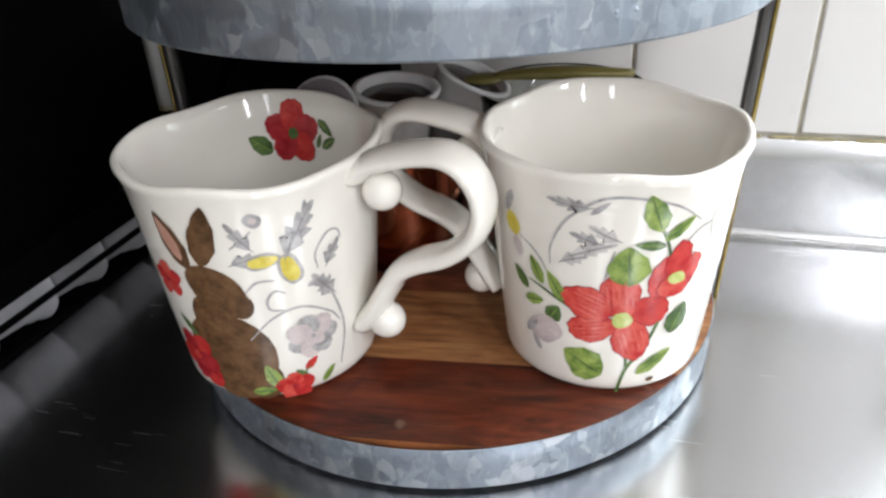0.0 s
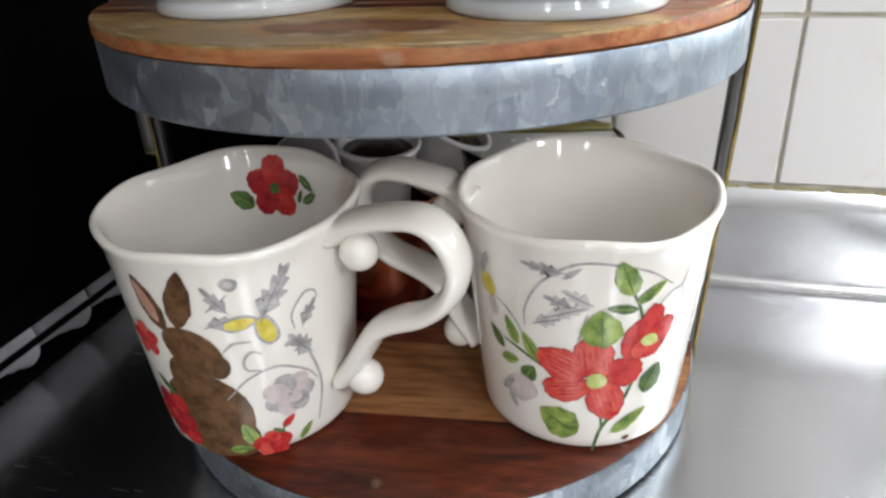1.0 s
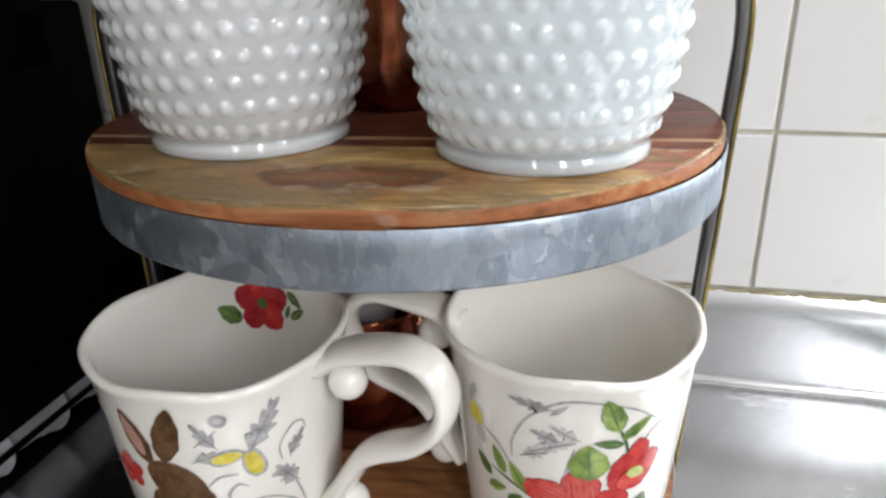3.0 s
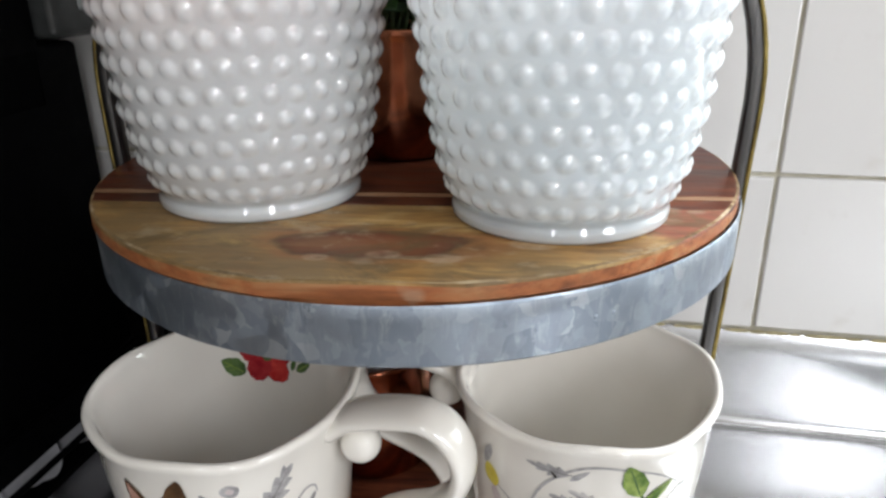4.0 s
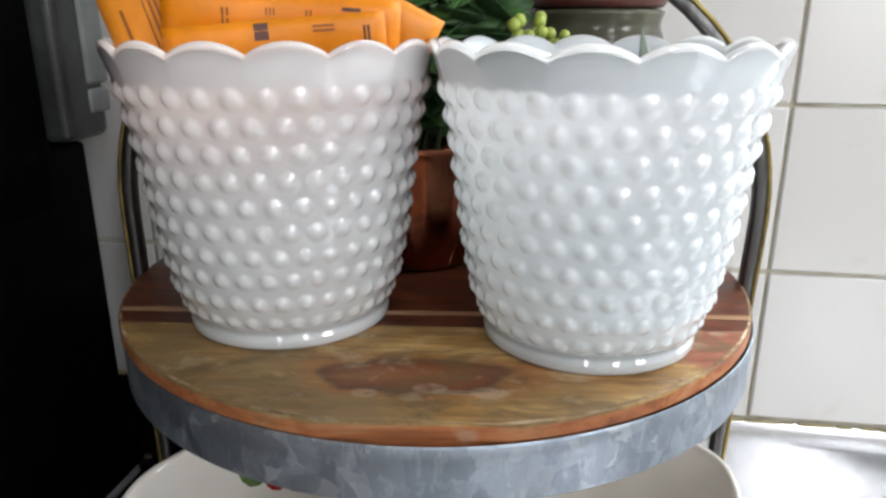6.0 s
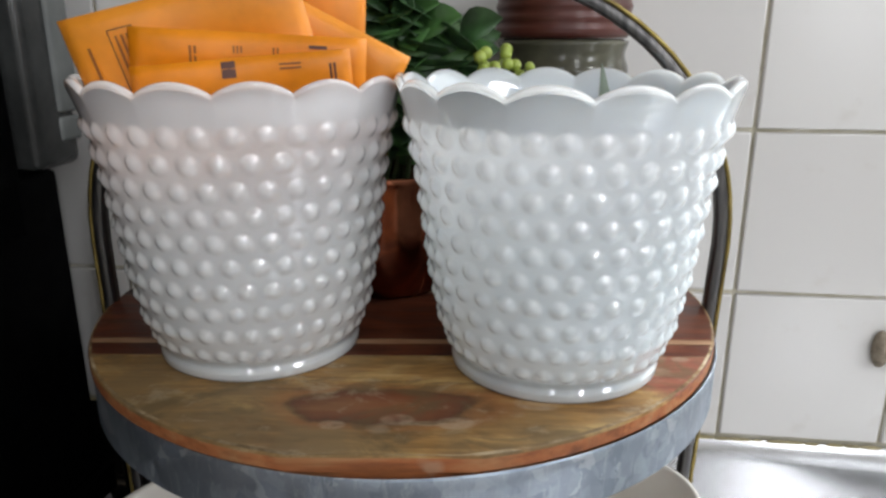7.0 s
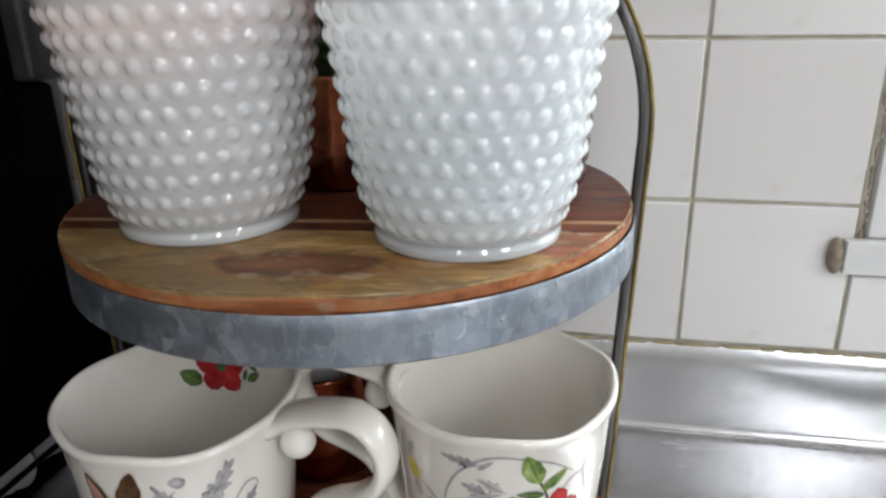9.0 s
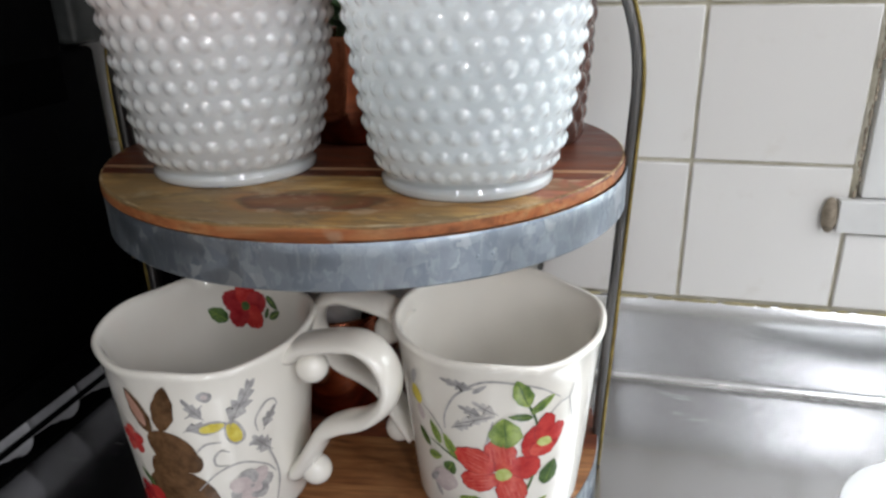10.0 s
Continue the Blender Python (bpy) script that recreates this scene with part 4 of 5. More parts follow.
d.stroke([(-112, 0.0440), (-118, 0.0475), (-131.4, 0.0535), (-140, 0.0560)], 0.0013, P_DKGREEN, "painted_stem")
d.leaf(-92.5, 0.0715, 0.0200, 0.0175, 95, P_GREEN)
d.leaf(-84.2, 0.0975, 0.0190, 0.0100, 110, P_GREEN)
d.leaf(-72.5, 0.0890, 0.0160, 0.0055, 40, P_GREEN)
d.leaf(-84.6, 0.0819, 0.0130, 0.0048, 175, P_DKGREEN)
d.leaf(-64.5, 0.0400, 0.0170, 0.0120, 70, P_DKGREEN)
d.leaf(-110.5, 0.0175, 0.0220, 0.0175, 150, P_GREEN)
d.leaf(-73.5, 0.0175, 0.0210, 0.0072, 32, P_GREEN)
d.leaf(-145.0, 0.0550, 0.0130, 0.0058, 130, P_DKGREEN)
d.leaf(-135.0, 0.0625, 0.0150, 0.0058, 115, P_GREEN)
d.leaf(-125.0, 0.0570, 0.0160, 0.0062, 118, P_GREEN)
d.leaf(-137.0, 0.0455, 0.0110, 0.0060, 15, P_GREEN)
d.leaf(-126.0, 0.0415, 0.0105, 0.0085, 60, P_DKGREEN)
d.oval("painted_petal", -109.5, 0.0510, 0.0116, 0.0079, P_CORAL, -22)
d.oval("painted_petal", -107.0, 0.0375, 0.0112, 0.0073, P_CORAL, 12)
d.oval("painted_petal", -95.0, 0.0555, 0.0085, 0.0109, P_CORAL, 8)
d.oval("painted_petal", -80.5, 0.0470, 0.0093, 0.0079, P_RED, 14)
d.oval("painted_petal", -87.5, 0.0315, 0.0085, 0.0109, P_CORAL, 20)
d.oval("painted_flower_centre", -93.2, 0.0433, 0.0046, 0.0044, P_LIME)
d.oval("painted_petal", -76.5, 0.0655, 0.0056, 0.0108, P_RED, -20)
d.oval("painted_petal", -70.0, 0.0720, 0.0056, 0.0098, P_RED, -8)
d.oval("painted_petal", -64.5, 0.0645, 0.0052, 0.0100, P_RED, -28)
d.oval("painted_petal", -71.0, 0.0592, 0.0074, 0.0056, P_CORAL, 0)
d.oval("painted_flower_centre", -70.0, 0.0635, 0.0045, 0.0032, P_LIME, -15)
d.oval("painted_brown_spot", -73.7, 0.0072, 0.0022, 0.0012, P_BROWN, 10)

# ---- hobnail pots ----
POT_PROFILE = ((0.0, 0.0434), (0.0012, 0.0446), (0.0040, 0.0447), (0.0060, 0.0436), (0.0082, 0.0438), (0.0120, 0.0462), (0.020, 0.0494), (0.042, 0.0536), (0.080, 0.0584), (0.098, 0.0616), (0.118, 0.0670))
N_ROUND = 34


def pot_r(z):
    for (z0, r0), (z1, r1) in zip(POT_PROFILE, POT_PROFILE[1:]):
        if z <= z1:
            t = (z - z0) / (z1 - z0)
            return r0 + (r1 - r0) * t
    return POT_PROFILE[-1][1]


def hobnail_pot_mesh(glass):
    segs = N_ROUND * 12
    rows = [(0.1022 - 0.0100 * k, 0.00480 - 0.00010 * k, k % 2) for k in range(10)]
    zs = [0.118 * i / 210 for i in range(211)]
    verts = []

    def scallop(a):
        return 0.0046 * abs(math.sin(7.5 * a + 0.5)) ** 0.75 - 0.0022

    def add_ring(fn):
        start = len(verts)
        for i in range(segs):
            a = 2 * math.pi * i / segs
            r, z = fn(a)
            verts.append((r * math.cos(a), r * math.sin(a), z))
        return start

    def outer(z):
        def fn(a):
            r, h = pot_r(z), 0.0
            for zc, rad, odd in rows:
                if abs(z - zc) < rad:
                    step = 2 * math.pi / N_ROUND
                    da = (a / step - 0.5 * odd) % 1.0
                    da = min(da, 1 - da) * step * r
                    q = da * da + (z - zc) ** 2
                    if q < rad * rad:
                        q /= rad * rad
                        h = max(h, 0.42 * rad * (1 - q) ** 2 * (1 + 0.6 * q))
            up = max(0.0, (z - 0.104) / 0.014)
            return r + h + up * up * 0.0007 * abs(math.sin(7.5 * a + 0.5)) ** 0.5, z + scallop(a) * up ** 1.3
        return fn

    starts = [add_ring(lambda a: (0.0005, 0.0016)), add_ring(lambda a: (0.038, 0.0016)), add_ring(lambda a: (0.0415, 0.0))]
    starts += [add_ring(outer(z)) for z in zs]
    for th in (30, 60, 90, 120, 150):
        c, s = math.cos(radians(th)), math.sin(radians(th))
        starts.append(add_ring(lambda a: (0.0670 - 0.0016 + 0.0016 * c + 0.0007 * abs(math.sin(7.5 * a + 0.5)) ** 0.5, 0.118 + 0.0014 * s + scallop(a))))
    for z in (0.117, 0.112, 0.106, 0.098, 0.08, 0.06, 0.04, 0.022, 0.012):
        up = max(0.0, (z - 0.104) / 0.014)
        starts.append(add_ring(lambda a: (pot_r(z) - 0.0034, z + scallop(a) * up ** 1.3)))
    starts.append(add_ring(lambda a: (0.036, 0.008)))
    starts.append(add_ring(lambda a: (0.0005, 0.008)))
    cut_foot = 3 + next(i for i, z in enumerate(zs) if z > 0.0068)
    cut_rim = 3 + next(i for i, z in enumerate(zs) if z > 0.1164)
    groups = {"foot": [], "body": [], "rim": []}
    inner = len(starts) - 11
    for n, (a, b) in enumerate(zip(starts, starts[1:])):
        name = "foot" if n < cut_foot else "body" if n < cut_rim else "rim" if n < inner + 2 else "body"
        for i in range(segs):
            j = (i + 1) % segs
            groups[name].append((a + i, a + j, b + j, b + i))
    made = {}
    for name, faces in groups.items():
        used = sorted({v for f in faces for v in f})
        at = {v: k for k, v in enumerate(used)}
        me = bpy.data.meshes.new(name)
        me.from_pydata([verts[v] for v in used], [], [[at[v] for v in f] for f in faces])
        me.materials.append(glass)
        for p in me.polygons:
            p.use_smooth = True
        made[name] = me
    return made


POT_Z = 0.2283
pot_labels = {"foot": "plain round milk glass foot", "body": "body covered in rows of raised hobnails", "rim": "flared scalloped rim"}


def hobnail_pot(label, at, glass):
    ob = thing("hobnail_pot", label, "pot", "milk glass pots", at=at)
    for name, me in hobnail_pot_mesh(glass).items():
        p = new(name, me)
        p.parent = ob
        tagged(p, pot_labels[name])
    return ob


hobnail_pot("white milk glass hobnail pot with a scalloped rim, holding orange packets", pose(-0.0440, 0.3600, POT_Z, 0, 0, 7), M_MILK_PINKGLOW)
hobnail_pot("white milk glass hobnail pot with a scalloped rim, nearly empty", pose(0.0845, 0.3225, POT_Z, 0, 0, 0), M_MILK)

# ---- packets in the pot ----


def packet(w, h, m, material, label, marks=()):
    """A flat paper sachet with crimped ends; marks: (x, z, w, h, ink) printed bars on its front."""
    ob = thing("tea_packet", label, "packet", "orange packets in the pot", at=m)
    bm = bmesh.new()
    nx, nz = 18, 12
    sides = []
    for sgn in (-1, 1):
        g = []
        for i in range(nx + 1):
            col = []
            for k in range(nz + 1):
                x, z = (i / nx - 0.5) * w, (k / nz - 0.5) * h
                e = min(1, (w / 2 - abs(x)) / 0.010) * min(1, (h / 2 - abs(z)) / 0.006)
                y = sgn * (0.0004 + 0.0016 * max(0, e) ** 0.7) + 0.0008 * math.sin(x * 120 + z * 60) + 0.0005 * math.sin(z * 260)
                col.append(bm.verts.new((x, y, z)))
            g.append(col)
        for i in range(nx):
            for k in range(nz):
                bm.faces.new((g[i][k], g[i + 1][k], g[i + 1][k + 1], g[i][k + 1]))
        sides.append(g)
    a, b = sides
    edge = [(i, 0) for i in range(nx)] + [(nx, k) for k in range(nz)] + [(i, nz) for i in range(nx, 0, -1)] + [(0, k) for k in range(nz, 0, -1)]
    for (i, k), (p, q) in zip(edge, edge[1:] + edge[:1]):
        bm.faces.new((a[i][k], a[p][q], b[p][q], b[i][k]))
    part("sachet", bm, material, ob)
    for x, z, mw, mh, ink in marks:
        bm = bmesh.new()
        n = 5
        rows = []
        for i in range(n + 1):
            xx = x + (i / n - 0.5) * mw
            row = []
            for zz in (z - mh / 2, z + mh / 2):
                e = min(1, (w / 2 - abs(xx)) / 0.010) * min(1, (h / 2 - abs(zz)) / 0.006)
                y = -(0.0004 + 0.0016 * max(0, e) ** 0.7) + 0.0008 * math.sin(xx * 120 + zz * 60) + 0.0005 * math.sin(zz * 260) - 0.0003
                row.append(bm.verts.new((xx, y, zz)))
            rows.append(row)
        for p, q in zip(rows, rows[1:]):
            bm.faces.new((p[0], q[0], q[1], p[1]))
        part("printed_bar", bm, ink, ob)
    return ob


def bars(x, z, n, w, h, gap, ink, upright=False):
    """A block of n printed lines."""
    return [(x + (i * gap if upright else 0), z - (0 if upright else i * gap), h if upright else w, w if upright else h, ink) for i in range(n)]


packet(0.082, 0.044, pose(-0.0390, 0.3310, 0.3350, 4, -4.5, 0), M_ORANGE, "orange paper packet with a dark printed block, standing in the pot",
       [(-0.0050, 0.0180, 0.0052, 0.0060, M_INK)] + bars(0.018, 0.0185, 2, 0.008, 0.0007, 0.0016, M_INKBROWN) + bars(0.033, 0.0135, 2, 0.008, 0.0009, 0.0016, M_INK, True))
packet(0.090, 0.052, pose(-0.0390, 0.3400, 0.3400, 5, 3, 0), M_ORANGE, "orange paper packet with fine brown print, standing in the pot",
       bars(-0.022, 0.016, 2, 0.009, 0.0009, 0.0018, M_INKBROWN, True) + bars(-0.006, 0.016, 3, 0.010, 0.0006, 0.0014, M_INKBROWN, True) + bars(0.009, 0.016, 2, 0.010, 0.0007, 0.0016, M_INKBROWN, True) + bars(0.026, 0.0220, 1, 0.007, 0.0012, 0.002, M_INK))
packet(0.092, 0.060, pose(-0.0580, 0.3480, 0.3520, 5, -14, 0), M_AMBER, "light orange paper packet with fine print, leaning in the pot",
       bars(-0.0380, 0.008, 1, 0.020, 0.0012, 0.002, M_INKBROWN, True) + bars(-0.0265, 0.008, 3, 0.024, 0.0009, 0.0022, M_INKBROWN, True)
       + bars(-0.0290, 0.008, 2, 0.029, 0.0004, 0.0094, M_INK, True) + bars(-0.0243, 0.0225, 2, 0.0094, 0.0004, 0.029, M_INK) + bars(-0.0325, -0.004, 1, 0.008, 0.0014, 0.002, M_INK, True))
packet(0.084, 0.066, pose(-0.0350, 0.3630, 0.3530, 6, 3, 0), M_ORANGE, "orange paper packet with a dark printed block, standing in the pot",
       [(0.0065, 0.0235, 0.0055, 0.0100, M_INK)] + bars(0.012, 0.0180, 1, 0.010, 0.0012, 0.002, M_INK))
packet(0.080, 0.054, pose(-0.0215, 0.3560, 0.3500, 4, 27, 0), M_AMBER, "light orange paper packet leaning against the rim", [])

# a grey-green leaf tip standing in the other pot


def leaf_blade(bm, base, tip, width, normal, fold=0.25):
    """A pointed leaf with a folded midrib, a few millimetres thick at the rib."""
    base, tip = Vector(base), Vector(tip)
    ax = tip - base
    L = ax.length
    ax.normalize()
    nrm = Vector(normal)
    nrm = (nrm - nrm.dot(ax) * ax).normalized()
    sd = ax.cross(nrm)
    n = 6
    top, low = [], []
    for i in range(n + 1):
        t = i / n
        w = width / 2 * (math.sin(math.pi * t ** 0.75) ** 0.8 if 0 < t < 1 else 0.02)
        p = base + ax * (L * t) - nrm * (0.12 * L * t * t)
        row = [p - sd * w + nrm * fold * w, p, p + sd * w + nrm * fold * w]
        top.append([bm.verts.new(q + nrm * 0.0002) for q in row])
        low.append([bm.verts.new(q - nrm * 0.0002) for q in row])
    for g in (top, low):
        for a, b in zip(g, g[1:]):
            for k in range(2):
                bm.faces.new((a[k], a[k + 1], b[k + 1], b[k]))
    for k in (0, 2):
        for i in range(n):
            bm.faces.new((top[i][k], top[i + 1][k], low[i + 1][k], low[i][k]))


bm = bmesh.new()
leaf_blade(bm, (0.1090, 0.3270, 0.2420), (0.1065, 0.3250, 0.3535), 0.016, (0.1, -1, 0.1), 0.5)
leaf_blade(bm, (0.1100, 0.3290, 0.2420), (0.1120, 0.3300, 0.3440), 0.016, (0.4, -1, 0.1), 0.5)
tagged(new("dried_leaf", mesh_from("dried_leaf", bm, M_SAGE)), "pointed grey-green leaf standing in the white pot", "leaf")

# ---- copper pot with a leafy plant ----
plant = thing("potted_plant", "leafy green plant with pale berries in a copper pot", "plant", at=pose(0.0200, 0.4380, POT_Z))
bm = bmesh.new()
lathe(bm, [(0.0005, 0.001), (0.030, 0.001), (0.033, 0.0), (0.0345, 0.002), (0.0375, 0.022), (0.0395, 0.044), (0.0405, 0.060), (0.0418, 0.0635), (0.0424, 0.0655), (0.0416, 0.0672), (0.0402, 0.0665), (0.0385, 0.058), (0.036, 0.052), (0.0005, 0.052)], 64)
part("pot", bm, M_COPPER, plant, "shiny copper pot")
bm = bmesh.new()
lathe(bm, [(0.0005, 0.057), (0.02, 0.058), (0.0368, 0.0555), (0.0370, 0.0528), (0.0005, 0.0525)], 32)
part("soil", bm, M_COFFEE, plant)
rng = random.Random(11)
tips = []
for i in range(20):
    a, lean = rng.random() * 6.28, rng.uniform(0.008, 0.040)
    top = Vector((math.cos(a) * lean + 0.019, math.sin(a) * lean * 0.7 - 0.004, rng.uniform(0.100, 0.190)))
    bm = bmesh.new()
    stem = smooth_path([(math.cos(a) * 0.012, math.sin(a) * 0.012, 0.054), (top.x * 0.5, top.y * 0.5, 0.054 + (top.z - 0.054) * 0.55), tuple(top)], 5)
    tube(bm, stem, lambda t: 0.0013 - 0.0007 * t, 6)
    part("stem", bm, M_STEMG, plant)
    for p in stem[4:]:
        for _ in range(3):
            b = rng.random() * 6.28
            out = Vector((math.cos(b), math.sin(b) * 0.9 - 0.25, rng.uniform(-0.35, 0.5))).normalized()
            L = rng.uniform(0.020, 0.034)
            bm = bmesh.new()
            leaf_blade(bm, p, p + out * L, L * rng.uniform(0.62, 0.88), (rng.uniform(-0.4, 0.4), -0.75, 0.55), 0.22)
            part("leaf", bm, M_LEAFLIGHT if rng.random() < 0.42 else M_LEAF, plant)
berries = Vector((0.0555, -0.0350, 0.1215))
for i in range(20):
    p = berries + Vector((rng.gauss(0, 0.0085), rng.gauss(0, 0.005), rng.gauss(0, 0.0065)))
    bm = bmesh.new()
    ball(bm, p, rng.uniform(0.0024, 0.0034), (1, 1, 1), 10, 8)
    stalk_from = berries + Vector((-0.012, 0.006, -0.022))
    tube(bm, smooth_path([tuple(stalk_from), tuple((stalk_from + p) / 2 + Vector((0.001, 0, 0.003))), tuple(p)], 3), 0.0004, 5)
    part("berry", bm, M_BERRY, plant, "yellow-green berry")

# ---- quilted brown tumbler, and a ridged jar with a red-brown lid ----


def quilt(r, z, a):
    if 0.005 < z < 0.082 and r > 0.02:
        k = abs(math.sin(7 * a + z * 165)) * abs(math.sin(7 * a - z * 165))
        return r + 0.0024 * k - 0.0012, z
    return r, z


bm = bmesh.new()
lathe(bm, [(0.0005, 0.001), (0.0185, 0.0), (0.0215, 0.002)] + [(0.0232 + 0.0052 * (k / 40) ** 0.8, 0.005 + 0.080 * k / 40) for k in range(41)] + [(0.0280, 0.0865), (0.0266, 0.0860), (0.0250, 0.06), (0.0215, 0.008), (0.0005, 0.007)], 128, quilt)
tumbler = new("tumbler", mesh_from("tumbler", bm, M_JARBROWN))
tumbler.matrix_world = pose(0.1385, 0.4020, POT_Z)
tagged(tumbler, "dark brown quilted glass tumbler on the upper board", "tumbler")

jar = thing("lidded_jar", "olive ridged jar with a red-brown ridged lid", "jar", at=pose(0.1290, 0.4700, POT_Z))
bm = bmesh.new()
lathe(bm, [(0.0005, 0.001), (0.034, 0.0), (0.037, 0.003)] + [(0.0378 + 0.0012 * math.sin(k * 0.75), 0.005 + 0.128 * k / 60) for k in range(61)] + [(0.0340, 0.1345), (0.0005, 0.1348)], 72)
part("body", bm, M_JAROLIVE, jar, "olive ridged body")
bm = bmesh.new()
lathe(bm, [(0.0005, 0.1350), (0.0372, 0.1350), (0.0392, 0.1375)] + [(0.0392 + 0.0006 * math.sin(k * 1.6), 0.1380 + 0.0016 * k) for k in range(18)] + [(0.0370, 0.1690), (0.020, 0.1715), (0.0005, 0.172)], 72)
part("lid", bm, M_LIDRED, jar, "red-brown ridged lid")

# ---- copper mug of coffee pods, glass bowl and cup at the back of the lower tier ----
LOW_Z = BOARD1 + 0.0002
cm = thing("copper_mug", "copper mug filled with white coffee pods", "mug", at=pose(-0.0050, 0.4380, LOW_Z))
bm = bmesh.new()
lathe(bm, [(0.0005, 0.001), (0.036, 0.001), (0.0385, 0.0), (0.0405, 0.003), (0.0425, 0.03), (0.0435, 0.06), (0.0432, 0.074), (0.0444, 0.0765), (0.0436, 0.0785), (0.0420, 0.076), (0.0415, 0.06), (0.040, 0.006), (0.0005, 0.005)], 64)
part("body", bm, M_COPPER, cm, "polished copper body")
bm = bmesh.new()
tube(bm, smooth_path([(-0.042, 0.012, 0.066), (-0.060, 0.018, 0.064), (-0.066, 0.020, 0.042), (-0.056, 0.016, 0.022), (-0.041, 0.011, 0.016)], 6), 0.0035, 10, 1.4, (0.3, -0.95, 0))
part("handle", bm, M_COPPER, cm)


def pod(label, m, open_top=True, plastic=M_PODWHITE):
    """A single-serve pod: tapered white cup with a flange; dark coffee shows when it is open."""
    ob = thing("coffee_pod", label, "coffee pod", "coffee pods", at=m)
    bm = bmesh.new()
    prof = [(0.0005, 0.0), (0.0165, 0.0), (0.0182, 0.0015), (0.0205, 0.030), (0.0222, 0.0315), (0.0228, 0.0405), (0.0252, 0.0412), (0.0256, 0.0424), (0.0252, 0.0436), (0.0226, 0.0438), (0.0215, 0.0425)]
    if open_top:
        prof += [(0.0208, 0.036), (0.0005, 0.0345)]
    else:
        prof += [(0.0005, 0.0428)]
    lathe(bm, prof, 48)
    part("cup", bm, plastic, ob)
    bm = bmesh.new()
    if open_top:
        lathe(bm, [(0.0005, 0.0392), (0.012, 0.0386), (0.0209, 0.0380), (0.0207, 0.0362), (0.0005, 0.0350)], 40)
        part("coffee_filling", bm, M_COFFEE, ob, "dark ground coffee")
    else:
        lathe(bm, [(0.0005, 0.0447), (0.0225, 0.0444), (0.0236, 0.0440), (0.0005, 0.0431)], 40)
        part("foil_lid", bm, M_PODFOIL, ob, "grey foil lid")
    return ob


pod("white coffee pod with dark contents, lying open on the copper mug", pose(-0.0040, 0.4220, LOW_Z + 0.0690, 6, 3, 0))
pod("white coffee pod tipped on its side in the copper mug", pose(-0.0290, 0.4400, LOW_Z + 0.0780, 62, 0, -25), False)
pod("white coffee pod wedged in the copper mug", pose(0.0250, 0.4560, LOW_Z + 0.0700, 18, 20, 30))

bowl = thing("glass_bowl", "clear glass bowl with an olive spoon lying in it", "bowl", at=pose(0.0960, 0.4400, LOW_Z))
bm = bmesh.new()
lathe(bm, [(0.0005, 0.002), (0.022, 0.002), (0.026, 0.0), (0.028, 0.003), (0.036, 0.030), (0.045, 0.070), (0.0500, 0.098), (0.0512, 0.1015), (0.0500, 0.1030), (0.0484, 0.1010), (0.0430, 0.070), (0.034, 0.032), (0.0255, 0.007), (0.0005, 0.006)], 64)
part("body", bm, M_GLASS, bowl)
spoon = thing("spoon", "olive brown spoon lying across the glass bowl", "spoon")
bm = bmesh.new()
tube(bm, smooth_path([(0.0560, 0.4450, 0.1385), (0.0800, 0.4420, 0.1400), (0.1100, 0.4380, 0.1405), (0.1380, 0.4350, 0.1395)], 6), lambda t: 0.0022 + 0.0016 * math.sin(math.pi * t), 10, 1.8, (0.1, 1, 0))
part("handle", bm, M_OLIVE, spoon)
bm = bmesh.new()
ball(bm, (0.0500, 0.4460, 0.1372), 0.010, (1.3, 0.9, 0.3), 16, 10)
part("spoon_bowl", bm, M_OLIVE, spoon)

# ---- coffee maker on its pod drawer, beside the stand ----
SIDE_U, BACK_D = -0.452, 0.062
maker = thing("coffee_maker", "black coffee maker with a smoked water tank", "coffee maker", at=WALLM.copy())
bm = bmesh.new()
box(bm, (SIDE_U - 0.26, -0.43, 0.064), (SIDE_U, -BACK_D, 0.282), 0.004)
box(bm, (SIDE_U - 0.26, -0.43, 0.240), (SIDE_U, -0.094, 0.52), 0.006)
part("body", bm, M_BLACK, maker, "matt black plastic body", crease=40)
bm = bmesh.new()
box(bm, (SIDE_U - 0.24, -0.0925, 0.284), (SIDE_U + 0.012, -0.050, 0.50), 0.007, segs=4)
tank = part("water_tank", bm, M_TANK, maker, "smoked plastic water tank", crease=40)
# raised panel whose paler grey stands in for the tank's bright reflection
bm = bmesh.new()
box(bm, (SIDE_U + 0.0080, -0.0700, 0.318), (SIDE_U + 0.0150, -0.0495, 0.490), 0.0025, segs=3)
box(bm, (SIDE_U + 0.0080, -0.0700, 0.300), (SIDE_U + 0.0140, -0.0495, 0.3155), 0.0025, segs=3)
part("bright_face", bm, M_BRIGHTFACE, tank, "paler grey panel for the bright reflection on the tank", crease=40)

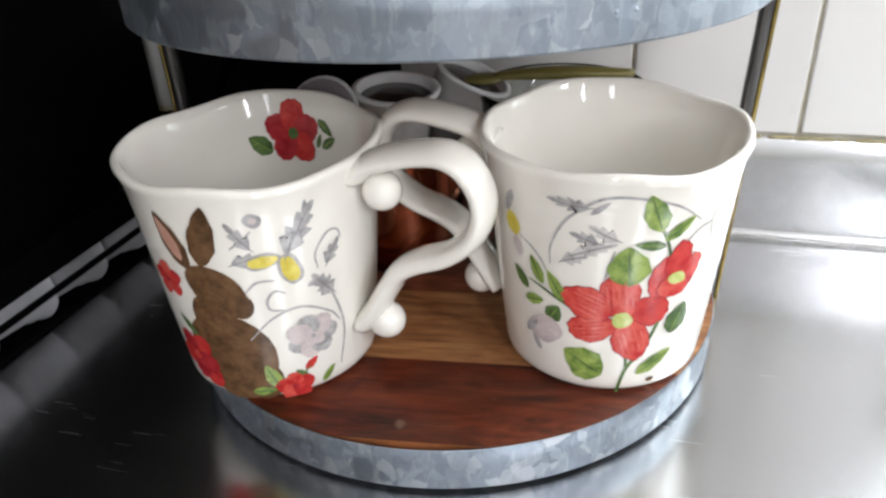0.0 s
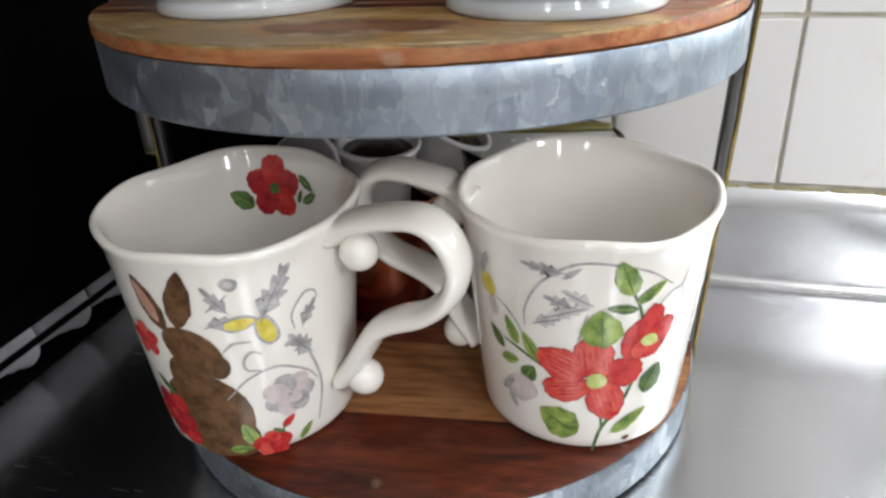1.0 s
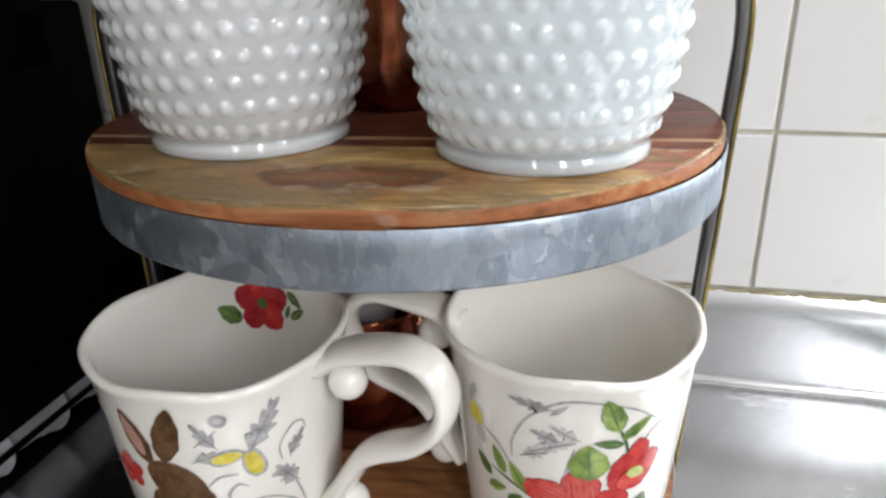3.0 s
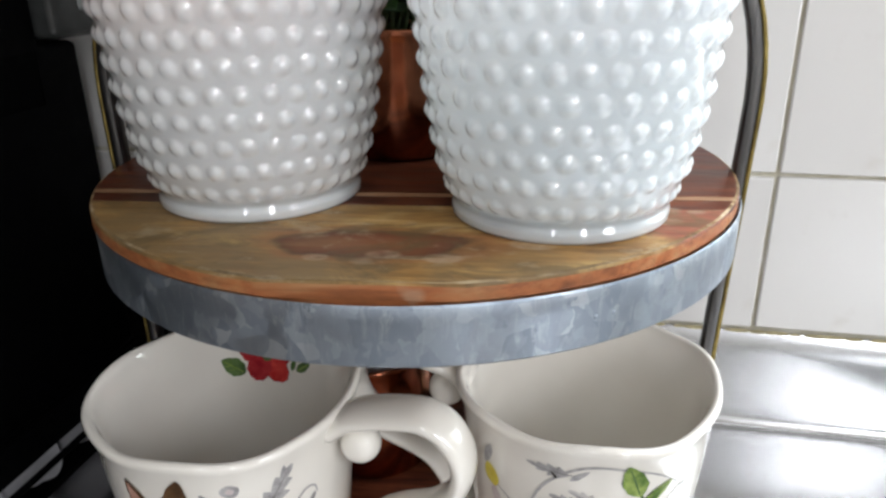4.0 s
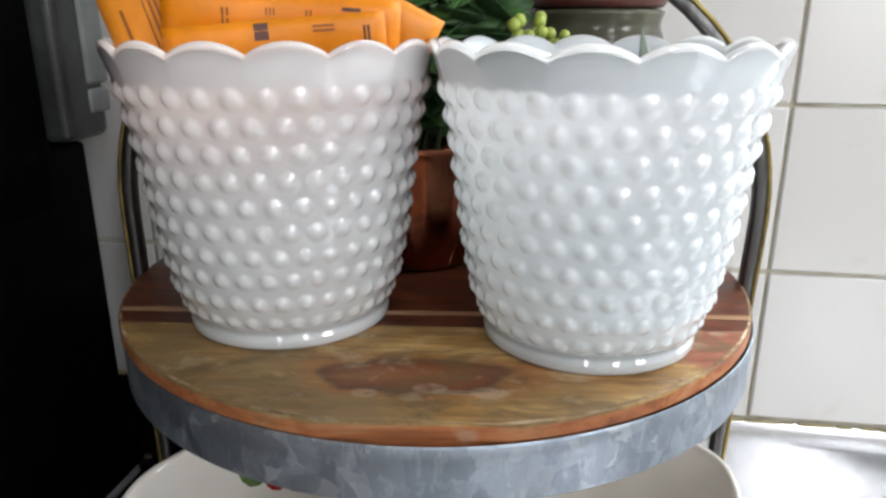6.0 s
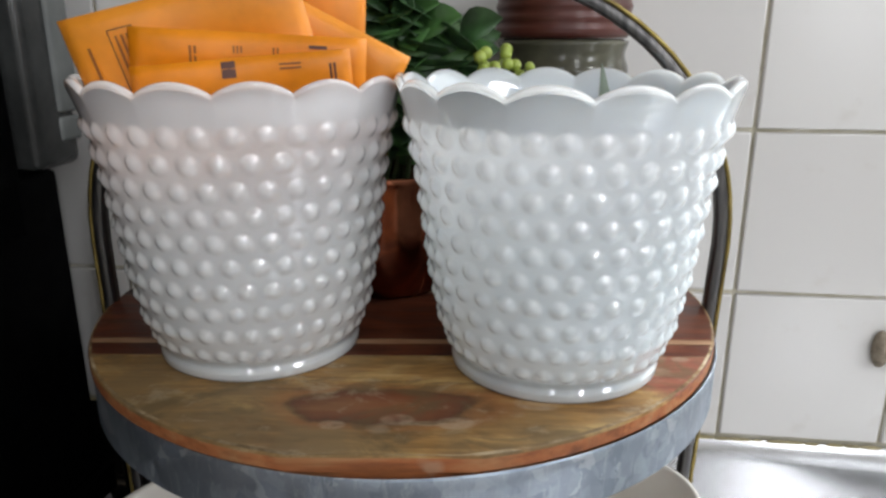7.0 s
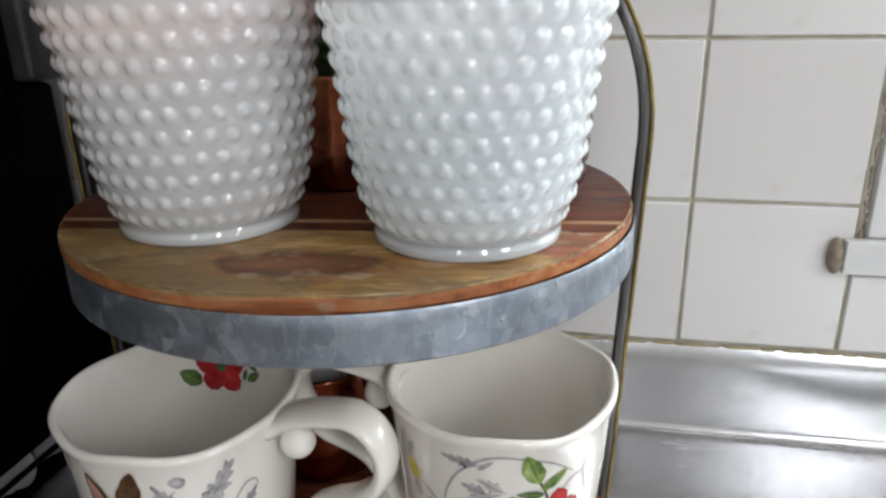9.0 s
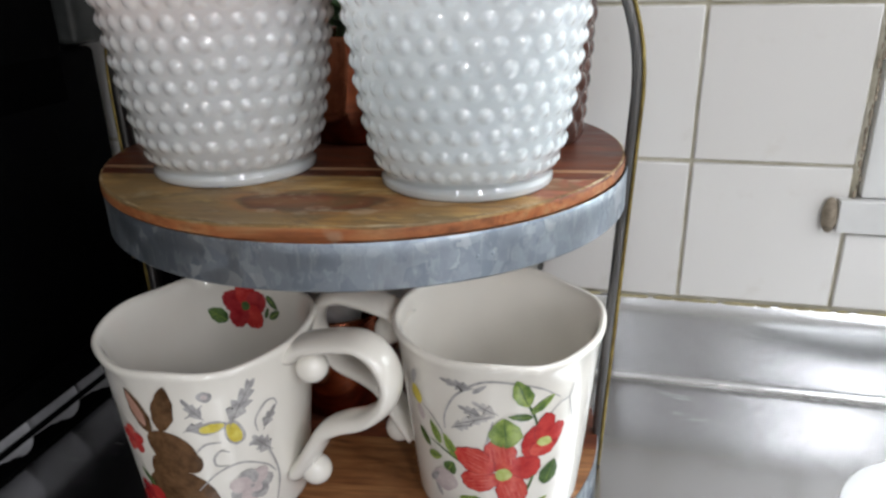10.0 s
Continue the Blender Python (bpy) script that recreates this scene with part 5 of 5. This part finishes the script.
drawer = thing("pod_drawer", "black coffee pod drawer with white pods showing at its side", "drawer", at=WALLM.copy())
for name, lo, hi in (
    ("base_plate", (SIDE_U - 0.26, -0.43, COUNTER), (SIDE_U - 0.004, -BACK_D, COUNTER + 0.003)),
    ("top_plate", (SIDE_U - 0.26, -0.43, 0.0585), (SIDE_U, -BACK_D, 0.0635)),
    ("side_lip", (SIDE_U + 0.0035, -0.43, 0.0430), (SIDE_U + 0.0095, -BACK_D, 0.0635)),
    ("end_plate", (SIDE_U - 0.01, -BACK_D - 0.006, COUNTER + 0.003), (SIDE_U + 0.0033, -BACK_D - 0.0005, 0.0583)),
    ("end_plate", (SIDE_U - 0.01, -0.4295, COUNTER + 0.003), (SIDE_U + 0.0033, -0.424, 0.0583)),
    ("case", (SIDE_U - 0.26, -0.43, COUNTER + 0.0032), (SIDE_U - 0.06, -BACK_D, 0.0583)),
):
    bm = bmesh.new()
    box(bm, lo, hi, 0.0008)
    part(name, bm, M_BLACK, drawer, crease=40)
bm = bmesh.new()
tube(bm, [Vector((SIDE_U + 0.0095, -0.43 + 0.368 * i / 8, 0.0330)) for i in range(9)], 0.0022, 8)
part("rail", bm, M_BLACK, drawer)
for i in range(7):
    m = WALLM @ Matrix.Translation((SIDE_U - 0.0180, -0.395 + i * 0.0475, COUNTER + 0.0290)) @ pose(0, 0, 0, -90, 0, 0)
    pod("white coffee pod lying on its side in the drawer, greyed for shade", m, False, M_PODSHADED)

# white plate on the worktop
bm = bmesh.new()
lathe(bm, [(0.0005, 0.001), (0.040, 0.001), (0.043, 0.0), (0.045, 0.0015), (0.060, 0.0060), (0.074, 0.0100), (0.0752, 0.0110), (0.0742, 0.0118), (0.060, 0.0082), (0.046, 0.0040), (0.0005, 0.0035)], 72)
plate = new("plate", mesh_from("plate", bm, plain("white_china", (0.82, 0.83, 0.84), 0.15, vary=0.03)))
plate.matrix_world = pose(0.3810, 0.2730, COUNTER)
tagged(plate, "small round white china plate on the steel worktop", "plate")

# black box added behind the stand to darken the tiles there, with a cord
adaptor = thing("dark_box", "black box added for the dark area behind the stand", "adaptor", at=WALLM.copy())
bm = bmesh.new()
box(bm, (-0.446, -0.052, COUNTER), (-0.275, -0.012, 0.150), 0.006, segs=3)
part("case", bm, M_BLACK, adaptor, crease=40)
bm = bmesh.new()
box(bm, (-0.405, -0.0535, 0.020), (-0.295, -0.0515, 0.095), 0.0008)
part("panel", bm, M_TANK, adaptor, "glossy dark panel")

bm = bmesh.new()
tube(bm, smooth_path([(-0.43, -0.058, 0.03), (-0.40, -0.062, 0.125), (-0.34, -0.062, 0.165), (-0.29, -0.060, 0.118), (-0.262, -0.058, 0.05), (-0.245, -0.05, COUNTER + 0.0036), (-0.20, -0.05, COUNTER + 0.0036)], 8), 0.0035, 10)
part("cord", bm, M_BLACK, adaptor, "black cord")

# ---- wall tiles ----


def tile_mesh(w, h):
    bm = bmesh.new()
    box(bm, (0, -0.0004, 0), (w, 0.0044, h), 0.0014)
    return sharp(mesh_from("tile", bm, M_TILE), 20)


GAP = 0.0026
full = tile_mesh(PITCH - GAP, PITCH - GAP)
short = tile_mesh(PITCH - GAP, SILL_Z - ROW0 - GAP)
rng = random.Random(21)
for col in range(-8, 5):
    for row in range(5):
        u, z = col * PITCH + GAP / 2, ROW0 + row * PITCH + GAP / 2
        if col >= 1 and row > 0:
            continue
        t = new("tile", short if col >= 1 else full)
        t.parent = wall_tiled
        t.matrix_local = pose(u + rng.uniform(-0.0003, 0.0003), 0, z + rng.uniform(-0.0003, 0.0003), rng.uniform(-0.25, 0.25), rng.uniform(-0.15, 0.15), rng.uniform(-0.25, 0.25))
